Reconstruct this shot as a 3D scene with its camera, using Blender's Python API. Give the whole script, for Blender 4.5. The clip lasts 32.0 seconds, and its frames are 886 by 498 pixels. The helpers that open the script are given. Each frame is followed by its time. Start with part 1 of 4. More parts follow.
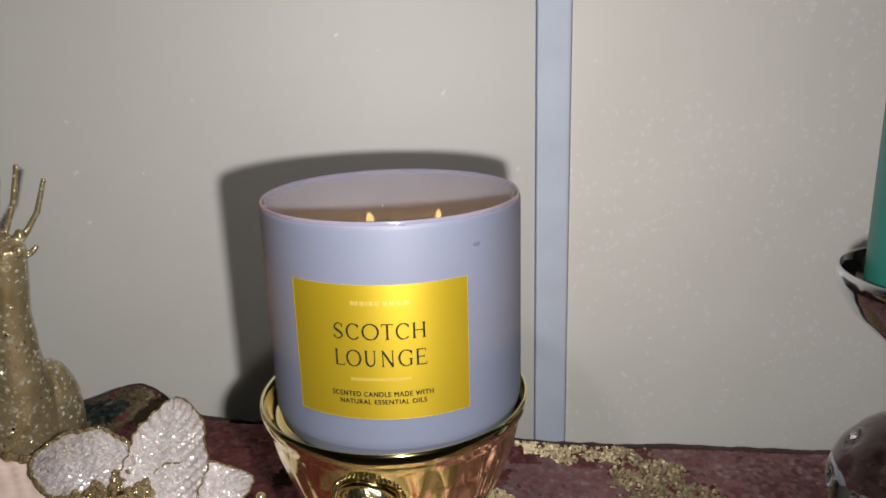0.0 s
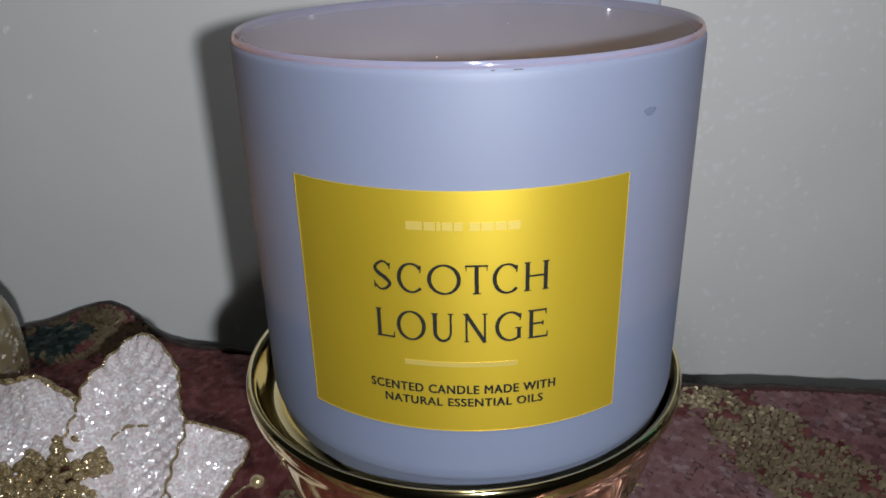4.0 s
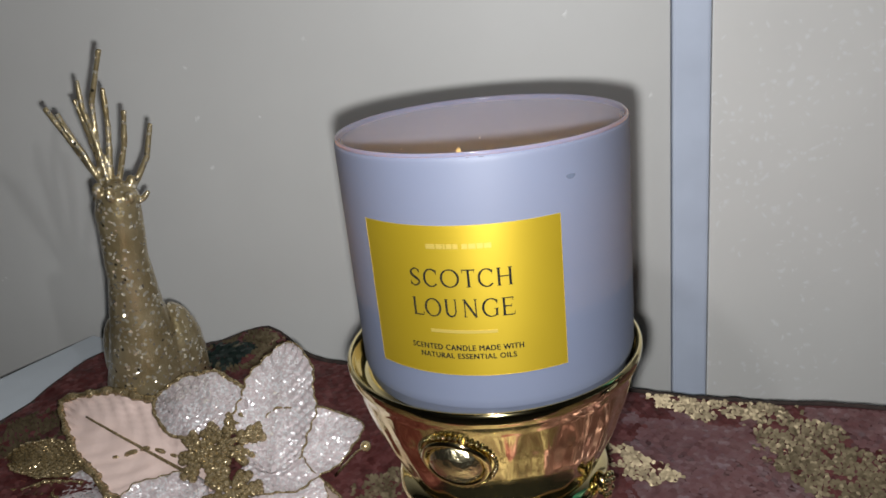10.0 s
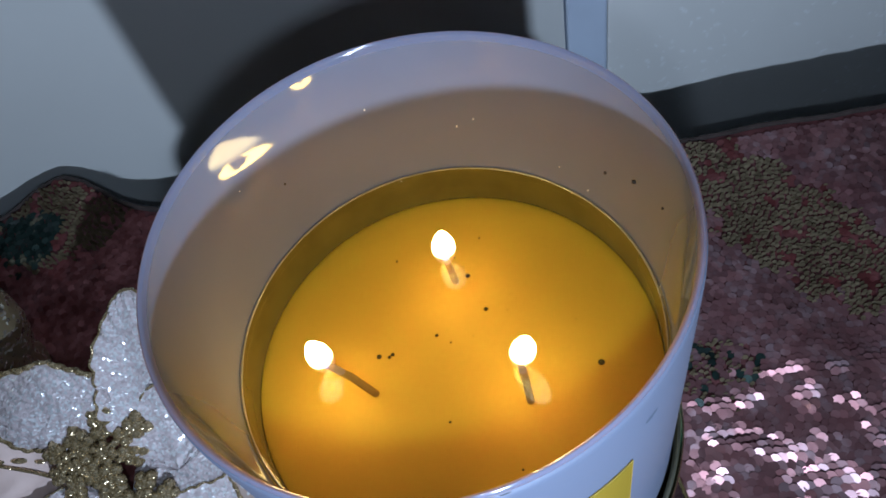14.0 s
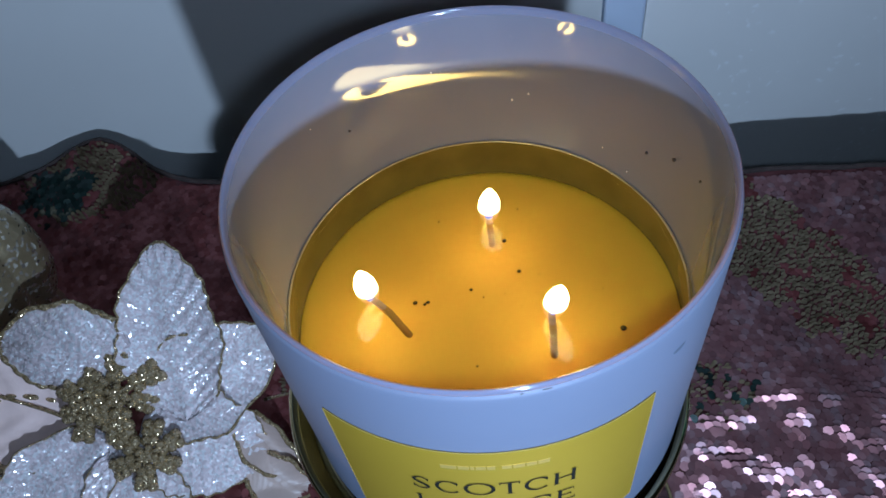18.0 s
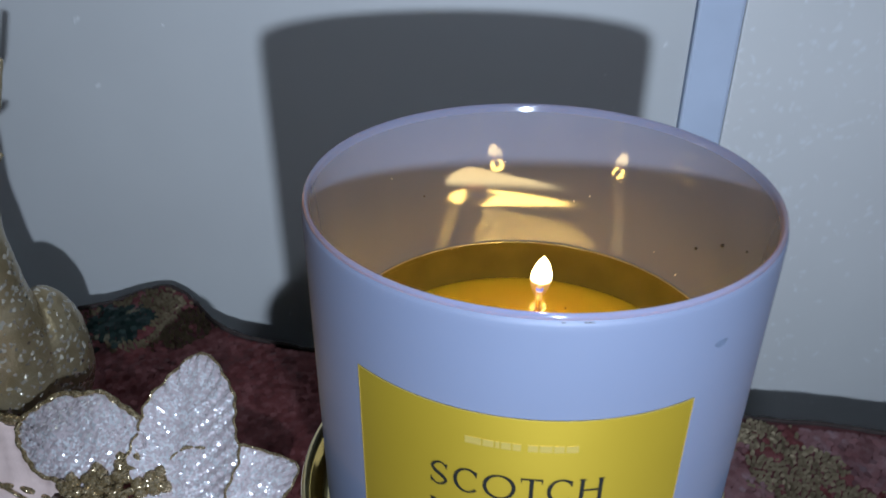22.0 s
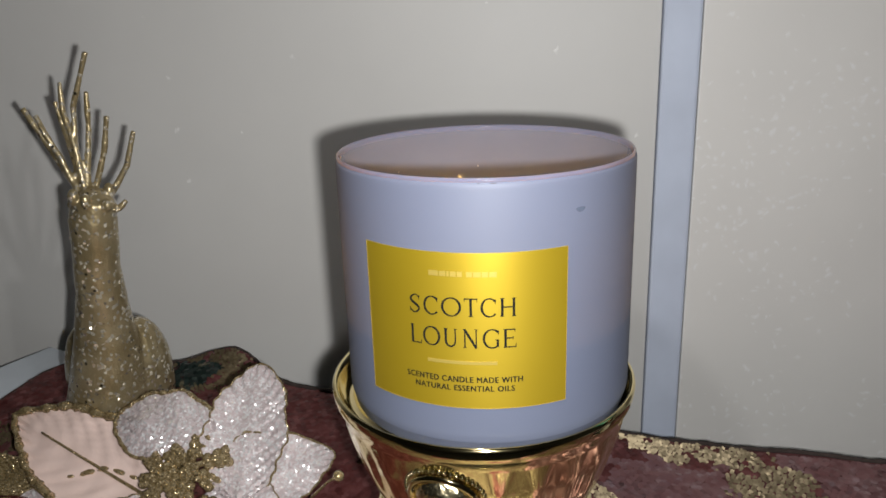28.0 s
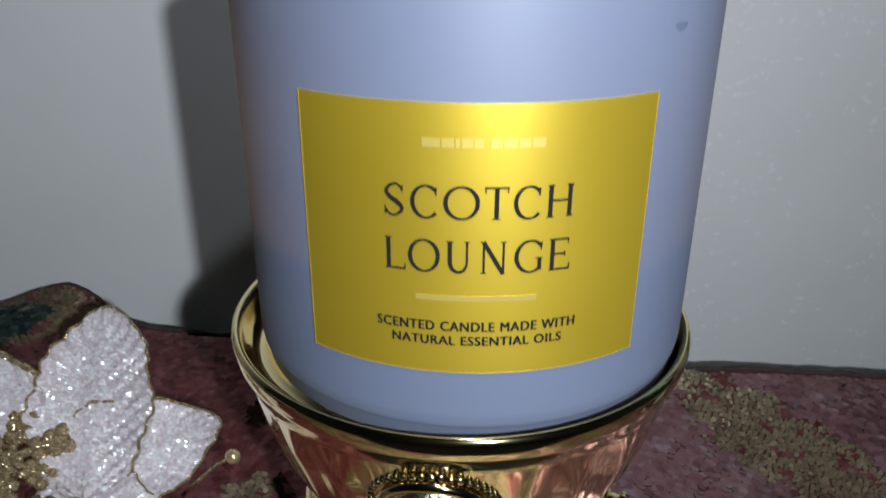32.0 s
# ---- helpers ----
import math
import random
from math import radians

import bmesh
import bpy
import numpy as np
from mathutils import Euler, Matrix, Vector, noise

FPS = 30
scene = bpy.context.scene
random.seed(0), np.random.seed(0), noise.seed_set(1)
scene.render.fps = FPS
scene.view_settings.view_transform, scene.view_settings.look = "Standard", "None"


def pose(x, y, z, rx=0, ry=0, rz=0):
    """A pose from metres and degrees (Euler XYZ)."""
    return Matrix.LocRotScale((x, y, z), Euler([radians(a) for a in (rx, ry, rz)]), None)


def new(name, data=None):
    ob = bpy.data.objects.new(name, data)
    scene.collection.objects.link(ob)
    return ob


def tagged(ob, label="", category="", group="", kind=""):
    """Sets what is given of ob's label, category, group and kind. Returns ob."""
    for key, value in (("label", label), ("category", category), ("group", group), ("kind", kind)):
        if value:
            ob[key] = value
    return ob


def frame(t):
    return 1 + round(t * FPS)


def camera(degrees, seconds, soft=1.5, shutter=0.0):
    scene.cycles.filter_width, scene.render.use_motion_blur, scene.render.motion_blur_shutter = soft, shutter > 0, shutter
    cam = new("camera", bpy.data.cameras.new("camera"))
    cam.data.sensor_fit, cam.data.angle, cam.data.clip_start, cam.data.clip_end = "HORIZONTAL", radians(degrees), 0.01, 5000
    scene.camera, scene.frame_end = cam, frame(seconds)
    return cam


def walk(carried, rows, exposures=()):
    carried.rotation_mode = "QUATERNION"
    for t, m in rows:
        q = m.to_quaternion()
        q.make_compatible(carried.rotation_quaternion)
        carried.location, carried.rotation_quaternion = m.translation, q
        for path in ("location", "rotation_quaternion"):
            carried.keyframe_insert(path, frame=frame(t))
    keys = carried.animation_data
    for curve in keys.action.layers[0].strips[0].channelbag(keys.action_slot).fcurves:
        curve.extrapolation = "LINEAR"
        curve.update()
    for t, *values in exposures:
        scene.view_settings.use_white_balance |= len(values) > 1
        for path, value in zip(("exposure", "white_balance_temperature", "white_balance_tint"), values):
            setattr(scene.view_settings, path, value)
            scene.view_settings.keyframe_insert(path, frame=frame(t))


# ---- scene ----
cam = camera(59.97, 32.0, soft=1.6, shutter=0.5)
# seconds, place in metres, and the turn in degrees
PATH = [
    (0.0, 0.0403, -0.2966, 0.1482, 74.04, 1.60, 3.44),
    (0.5, 0.0344, -0.2714, 0.1426, 72.25, 2.57, 2.53),
    (1.0, 0.0145, -0.2176, 0.1286, 69.52, 2.61, 0.88),
    (1.5, 0.0034, -0.1770, 0.1179, 67.07, 2.36, -0.23),
    (2.0, -0.0086, -0.1680, 0.1108, 65.79, 1.69, -0.34),
    (2.5, -0.0054, -0.1644, 0.1086, 65.04, 1.47, 0.64),
    (4.5, 0.0119, -0.1812, 0.1122, 66.52, 1.78, 4.69),
    (5.0, 0.0162, -0.1849, 0.1162, 67.09, 2.36, 5.37),
    (5.5, 0.0179, -0.1892, 0.1188, 67.79, 2.83, 6.05),
    (6.0, 0.0240, -0.1967, 0.1249, 68.33, 3.34, 7.24),
    (6.5, 0.0353, -0.2085, 0.1298, 69.00, 4.05, 8.45),
    (7.0, 0.0403, -0.2240, 0.1436, 69.89, 4.94, 10.16),
    (7.5, 0.0459, -0.2343, 0.1475, 70.67, 5.49, 11.48),
    (8.0, 0.0509, -0.2422, 0.1423, 70.93, 5.67, 12.48),
    (8.5, 0.0560, -0.2499, 0.1361, 70.78, 5.63, 13.04),
    (9.0, 0.0580, -0.2571, 0.1368, 70.61, 5.68, 13.39),
    (9.5, 0.0587, -0.2587, 0.1366, 70.50, 5.78, 13.62),
    (10.0, 0.0563, -0.2622, 0.1357, 70.37, 5.76, 13.79),
    (10.5, 0.0520, -0.2648, 0.1387, 70.14, 5.86, 13.86),
    (11.0, 0.0440, -0.2616, 0.1397, 69.26, 6.39, 13.28),
    (11.5, 0.0333, -0.2301, 0.1445, 65.90, 7.68, 10.86),
    (12.0, 0.0230, -0.1645, 0.1458, 51.24, 8.96, 3.60),
    (12.5, 0.0142, -0.1107, 0.1576, 39.88, 9.00, -2.38),
    (13.0, 0.0054, -0.0914, 0.1773, 36.96, 5.88, -5.65),
    (13.5, 0.0145, -0.0804, 0.1867, 34.57, 9.97, -5.36),
    (15.5, 0.0189, -0.1027, 0.2110, 35.11, 8.39, -4.89),
    (16.0, 0.0158, -0.1033, 0.2079, 37.01, 7.83, -2.58),
    (16.5, 0.0075, -0.1034, 0.2042, 37.16, 7.33, -1.91),
    (17.0, 0.0054, -0.1008, 0.2018, 37.36, 6.80, -1.26),
    (17.5, 0.0039, -0.1022, 0.1987, 37.54, 6.19, -0.64),
    (18.0, 0.0045, -0.1064, 0.1957, 37.80, 5.49, -0.02),
    (18.5, 0.0070, -0.1090, 0.1959, 38.01, 5.06, 0.70),
    (19.0, 0.0062, -0.1129, 0.1921, 38.28, 4.61, 1.26),
    (19.5, 0.0060, -0.1157, 0.1879, 38.97, 3.83, 2.01),
    (20.0, 0.0022, -0.1184, 0.1836, 39.94, 2.91, 2.95),
    (20.5, 0.0000, -0.1170, 0.1793, 41.20, 1.96, 4.06),
    (21.0, -0.0054, -0.1181, 0.1733, 43.86, 1.20, 5.53),
    (21.5, -0.0065, -0.1353, 0.1658, 51.92, 0.56, 7.50),
    (22.0, 0.0023, -0.1533, 0.1573, 60.14, -0.23, 8.77),
    (22.5, 0.0077, -0.1826, 0.1473, 65.74, -1.34, 9.60),
    (23.0, 0.0149, -0.1896, 0.1310, 69.34, -2.78, 8.57),
    (23.5, 0.0229, -0.2019, 0.1191, 70.47, -2.38, 8.36),
    (24.0, 0.0281, -0.2097, 0.1200, 70.90, -1.54, 7.83),
    (24.5, 0.0321, -0.2140, 0.1253, 71.71, -0.87, 7.57),
    (25.0, 0.0327, -0.2231, 0.1274, 72.49, -0.62, 8.03),
    (25.5, 0.0332, -0.2330, 0.1317, 73.06, -0.34, 8.18),
    (26.0, 0.0342, -0.2446, 0.1360, 73.03, 0.36, 8.81),
    (26.5, 0.0387, -0.2512, 0.1370, 73.19, 0.47, 10.32),
    (28.5, 0.0423, -0.2600, 0.1331, 72.31, 2.00, 12.14),
    (29.0, 0.0374, -0.2551, 0.1357, 72.49, 1.91, 11.88),
    (29.5, 0.0319, -0.2478, 0.1308, 72.35, 1.48, 10.44),
    (30.0, 0.0256, -0.2355, 0.1247, 71.44, 1.25, 7.87),
    (30.5, 0.0105, -0.2213, 0.1170, 70.37, 0.97, 5.79),
    (31.0, -0.0011, -0.2011, 0.1106, 69.16, 0.53, 4.18),
    (31.5, -0.0029, -0.1834, 0.1049, 67.72, 0.26, 2.56),
    (32.0, -0.0032, -0.1729, 0.0932, 66.31, -0.23, 1.22),
]
# seconds, stops, kelvin, tint
EXPOSURES = [(0.0, 0.43, 6500, 10), (2.0, 0.24, 6200, 9), (5.0, 0.12, 5700, 8), (6.0, 0.16, 5900, 9), (9.0, 0.32, 6000, 9), (11.0, 0.36, 6100, 9), (12.3, 0.36, 6100, 10), (13.2, -0.04, 4650, 7), (16.0, 0.28, 4800, 5), (18.0, -0.06, 4350, 5), (20.5, 0.1, 4300, 5), (22.0, 0.12, 4900, 7), (23.0, 0.18, 5450, 9), (24.0, 0.14, 5550, 7), (26.0, 0.22, 5700, 8), (29.0, 0.29, 6350, 10), (31.0, 0.17, 5450, 7), (32.0, 0.22, 5450, 7)]
walk(cam, [(t, pose(x, y, z, a, b, c)) for t, x, y, z, a, b, c in PATH], EXPOSURES)

# ---- light: two fixed lamps for the phone's moving torch, three flames, a closed near-black room ----
world = bpy.data.worlds.new("dim_room_air")
world.use_nodes = True
world.node_tree.nodes["Background"].inputs["Color"].default_value = (0.75, 0.85, 1.0, 1)
world.node_tree.nodes["Background"].inputs["Strength"].default_value = 0.006
scene.world = world


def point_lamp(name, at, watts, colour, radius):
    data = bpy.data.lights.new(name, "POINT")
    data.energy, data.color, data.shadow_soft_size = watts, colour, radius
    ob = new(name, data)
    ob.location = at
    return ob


# two fixed lamps stand in for the one torch beside the lens, where the phone lingers: low in front, and an added one
# high over the jar; both stay lit, so the high one fills shadows
TORCH_LOW, TORCH_HIGH_FILL = (0.050, -0.248, 0.121), (0.012, -0.111, 0.192)
point_lamp("torch_stand_in", TORCH_LOW, 4.3, (1.0, 0.965, 0.92), 0.004)
point_lamp("torch_stand_in", TORCH_HIGH_FILL, 0.6, (1.0, 0.965, 0.92), 0.0045)
FLAMES = [(-0.0268, -0.0042, 0.0475), (0.0018, 0.0188, 0.0475), (0.0150, -0.0105, 0.0475)]
for fx, fy, fz in FLAMES:
    point_lamp("flame_light", (fx, fy, fz - 0.001), 0.0165, (1.0, 0.53, 0.08), 0.0026)


# ---- materials ----
def material(name):
    m = bpy.data.materials.new(name)
    m.use_nodes = True
    t = m.node_tree
    return m, t, t.nodes["Principled BSDF"]


def node(t, kind, **values):
    n = t.nodes.new(kind)
    for key, value in values.items():
        n.inputs[key.replace("_", " ")].default_value = value
    return n


def coords(t):
    return t.nodes.new("ShaderNodeTexCoord").outputs["Object"]


def noise_tex(t, scale, detail=3.0, rough=0.5):
    n = node(t, "ShaderNodeTexNoise", Scale=scale, Detail=detail, Roughness=rough)
    t.links.new(coords(t), n.inputs["Vector"])
    return n


def ramp(t, source, stops):
    r = t.nodes.new("ShaderNodeValToRGB")
    el = r.color_ramp.elements
    while len(el) < len(stops):
        el.new(0.5)
    for e, (at, colour) in zip(el, stops):
        e.position, e.color = at, (*colour, 1)
    t.links.new(source, r.inputs["Fac"])
    return r.outputs["Color"]


def bump(t, p, source, strength, distance=0.001):
    b = node(t, "ShaderNodeBump", Strength=strength, Distance=distance)
    t.links.new(source, b.inputs["Height"])
    t.links.new(b.outputs["Normal"], p.inputs["Normal"])
    return b


def plain(name, colour, rough, metal=0.0, vary=0.12, scale=40.0, bumpy=0.0, fine=600.0, coat=0.0):
    """A surface with a mottled colour at one scale and a fine relief at another."""
    m, t, p = material(name)
    dark = [c * (1 - vary) for c in colour]
    light = [min(1, c * (1 + vary)) for c in colour]
    t.links.new(ramp(t, noise_tex(t, scale, 4).outputs["Fac"], [(0.3, dark), (0.7, light)]), p.inputs["Base Color"])
    p.inputs["Roughness"].default_value, p.inputs["Metallic"].default_value = rough, metal
    p.inputs["Coat Weight"].default_value = coat
    if bumpy:
        bump(t, p, noise_tex(t, fine, 3).outputs["Fac"], bumpy)
    return m


def glitter(name, base, fleck, cell, spread, metal_at=0.45, rough=0.22, base_rough=0.6, shine=1.0):
    """Small flat flakes, each tilted its own way, over a dull ground."""
    m, t, p = material(name)
    v = node(t, "ShaderNodeTexVoronoi", Scale=1.0 / cell)
    t.links.new(coords(t), v.inputs["Vector"])
    sub = t.nodes.new("ShaderNodeVectorMath")
    sub.operation = "SUBTRACT"
    sub.inputs[1].default_value = (0.5, 0.5, 0.5)
    t.links.new(v.outputs["Color"], sub.inputs[0])
    mul = t.nodes.new("ShaderNodeVectorMath")
    mul.operation = "SCALE"
    mul.inputs["Scale"].default_value = spread
    t.links.new(sub.outputs[0], mul.inputs[0])
    geo = t.nodes.new("ShaderNodeNewGeometry")
    add = t.nodes.new("ShaderNodeVectorMath")
    t.links.new(geo.outputs["Normal"], add.inputs[0])
    t.links.new(mul.outputs[0], add.inputs[1])
    nrm = t.nodes.new("ShaderNodeVectorMath")
    nrm.operation = "NORMALIZE"
    t.links.new(add.outputs[0], nrm.inputs[0])
    t.links.new(nrm.outputs[0], p.inputs["Normal"])
    sep = t.nodes.new("ShaderNodeSeparateColor")
    t.links.new(v.outputs["Color"], sep.inputs[0])
    is_fleck = ramp(t, sep.outputs[1], [(metal_at, (0, 0, 0)), (metal_at + 0.02, (1, 1, 1))])
    mix = t.nodes.new("ShaderNodeMix")
    mix.data_type = "RGBA"
    t.links.new(is_fleck, mix.inputs["Factor"])
    mix.inputs[6].default_value, mix.inputs[7].default_value = (*base, 1), (*fleck, 1)
    t.links.new(mix.outputs[2], p.inputs["Base Color"])
    t.links.new(ramp(t, sep.outputs[1], [(metal_at, (0, 0, 0)), (metal_at + 0.02, (shine,) * 3)]), p.inputs["Metallic"])
    rr = ramp(t, sep.outputs[1], [(metal_at, (base_rough,) * 3), (metal_at + 0.02, (rough,) * 3)])
    t.links.new(rr, p.inputs["Roughness"])
    return m




def panel_material(name, colour, share):
    """Satin laminate, faintly mottled; its pale flecks in drifts are painted glints of reflected torch light."""
    m, t, p = material(name)
    dark, light = [c * 0.97 for c in colour], [min(1, c * 1.03) for c in colour]
    ground = ramp(t, noise_tex(t, 9, 4).outputs["Fac"], [(0.3, dark), (0.7, light)])
    drift = t.nodes.new("ShaderNodeMapRange")
    for k, value in ((1, 0.42), (2, 0.60), (3, 0.0), (4, share)):
        drift.inputs[k].default_value = value
    t.links.new(noise_tex(t, 11, 3, 0.6).outputs["Fac"], drift.inputs[0])
    warped = t.nodes.new("ShaderNodeVectorMath")
    warped.operation = "MULTIPLY_ADD"
    t.links.new(noise_tex(t, 60, 3).outputs["Color"], warped.inputs[0])
    warped.inputs[1].default_value = (0.02, 0.02, 0.02)
    t.links.new(coords(t), warped.inputs[2])
    v = node(t, "ShaderNodeTexVoronoi", Scale=165.0)
    t.links.new(warped.outputs[0], v.inputs["Vector"])
    sep = t.nodes.new("ShaderNodeSeparateColor")
    t.links.new(v.outputs["Color"], sep.inputs[0])
    kept = t.nodes.new("ShaderNodeMath")
    kept.operation = "LESS_THAN"
    t.links.new(sep.outputs[0], kept.inputs[0])
    t.links.new(drift.outputs[0], kept.inputs[1])
    spot = ramp(t, v.outputs["Distance"], [(0.08, (1, 1, 1)), (0.38, (0, 0, 0))])
    fleck = t.nodes.new("ShaderNodeMath")
    fleck.operation = "MULTIPLY"
    t.links.new(kept.outputs[0], fleck.inputs[0])
    t.links.new(spot, fleck.inputs[1])
    mix = t.nodes.new("ShaderNodeMix")
    mix.data_type = "RGBA"
    t.links.new(fleck.outputs[0], mix.inputs["Factor"])
    t.links.new(ground, mix.inputs[6])
    mix.inputs[7].default_value = (1.0, 0.99, 0.97, 1)
    t.links.new(mix.outputs[2], p.inputs["Base Color"])
    p.inputs["Roughness"].default_value = 0.5
    bump(t, p, noise_tex(t, 90, 3).outputs["Fac"], 0.05)
    return m


WALL = panel_material("warm_white_panel", (0.73, 0.72, 0.69), 0.012)
# lighter than the left panel: light thrown back by the sequins is painted in
WALL_LIT_FLECKS = panel_material("warm_white_panel_painted_glints", (0.90, 0.88, 0.84), 0.75)
TRIM = plain("blue_white_trim_paint", (0.70, 0.77, 0.92), 0.3, vary=0.05, scale=25, bumpy=0.05, fine=120)
GAP = plain("dark_joint", (0.20, 0.20, 0.22), 0.8)
# near-black colour stands in for an unlit room, so the gold reflects darkness
ROOM = plain("unlit_room_stand_in", (0.055, 0.055, 0.052), 0.8, scale=3)
TABLE = plain("white_table_paint", (0.70, 0.76, 0.82), 0.35, vary=0.06, scale=20, bumpy=0.1, fine=200)
JAR = plain("satin_periwinkle_glass", (0.112, 0.128, 0.182), 0.55, vary=0.025, scale=30, bumpy=0.02, fine=900)
LIP = plain("glossy_glass_lip", (0.17, 0.20, 0.30), 0.10, vary=0.03, coat=1.0)


def let_glow_through(m, colour, share):
    """Frosted glass: part of the light of the flames passes the wall."""
    t = m.node_tree
    tl = node(t, "ShaderNodeBsdfTranslucent", Color=(*colour, 1))
    mix = node(t, "ShaderNodeMixShader", Fac=share)
    t.links.new(t.nodes["Principled BSDF"].outputs[0], mix.inputs[1])
    t.links.new(tl.outputs[0], mix.inputs[2])
    t.links.new(mix.outputs[0], t.nodes["Material Output"].inputs["Surface"])


let_glow_through(LIP, (0.95, 0.62, 0.46), 0.40)
let_glow_through(JAR, (0.50, 0.46, 0.80), 0.085)
JAR_IN = plain("clear_glass_over_lilac", (0.125, 0.127, 0.160), 0.05, vary=0.05, scale=30)
WET = plain("glass_seen_through_amber", (0.105, 0.090, 0.040), 0.2, vary=0.2, scale=80)
GOLD = plain("polished_gold_plate", (0.88, 0.75, 0.40), 0.08, metal=1.0, vary=0.04, scale=60, bumpy=0.06, fine=70)
BLACK_FOOT = plain("glossy_black_enamel", (0.012, 0.012, 0.010), 0.08, vary=0.1, scale=60, bumpy=0.03, fine=90)
BEAD = plain("pale_gold_bead", (0.62, 0.48, 0.25), 0.22, metal=0.7, bumpy=0.6, fine=400, coat=1.0)
HAMMERED = plain("pebbled_gold_plate", (0.88, 0.77, 0.48), 0.22, metal=1.0, vary=0.04, scale=60, bumpy=0.9, fine=330)
INK = plain("dark_brown_ink", (0.010, 0.010, 0.008), 0.8)
INK.node_tree.nodes["Principled BSDF"].inputs["Specular IOR Level"].default_value = 0.1
FOIL = plain("pale_gold_foil", (0.66, 0.50, 0.11), 0.40, metal=0.7, vary=0.05)
WICK = plain("charred_cotton_wick", (0.32, 0.21, 0.085), 0.9, bumpy=0.3)
DROPLET = plain("dried_wax_droplet", (0.72, 0.66, 0.58), 0.12, coat=1.0)
MENISCUS = plain("wet_wax_edge", (0.30, 0.23, 0.10), 0.05, vary=0.1, coat=1.0)
SOOT = plain("black_soot_speck", (0.04, 0.03, 0.02), 0.8)
SMUDGE = plain("grey_smudge", (0.070, 0.085, 0.125), 0.8, vary=0.15, scale=900)
GREEN = plain("teal_green_wax", (0.014, 0.105, 0.088), 0.45, vary=0.1, bumpy=0.05)
SILVER = plain("mirror_silver", (0.62, 0.62, 0.64), 0.06, metal=1.0, vary=0.04, bumpy=0.04, fine=80)
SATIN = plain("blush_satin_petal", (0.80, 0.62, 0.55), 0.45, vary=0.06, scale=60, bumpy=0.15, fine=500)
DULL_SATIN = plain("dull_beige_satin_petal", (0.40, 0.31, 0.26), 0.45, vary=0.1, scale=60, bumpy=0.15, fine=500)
BACKING = plain("burgundy_backing_fabric", (0.11, 0.035, 0.035), 0.85, vary=0.3, scale=60, bumpy=0.5, fine=900)
# the dark colour stands in for the shadow line along the runner's edge
HEM_SHADE = plain("hem_with_painted_shadow_line", (0.05, 0.035, 0.03), 0.9, vary=0.3, scale=200, bumpy=0.5, fine=900)
PETAL = glitter("white_glitter_petal", (0.505, 0.432, 0.430), (1.0, 0.98, 0.98), 0.0010, 0.7, 0.66, 0.20, 0.40, 0.42)
GOLD_GLITTER = glitter("gold_glitter", (0.15, 0.108, 0.044), (0.66, 0.53, 0.31), 0.0007, 1.0, 0.58, 0.22, 0.6, 0.8)


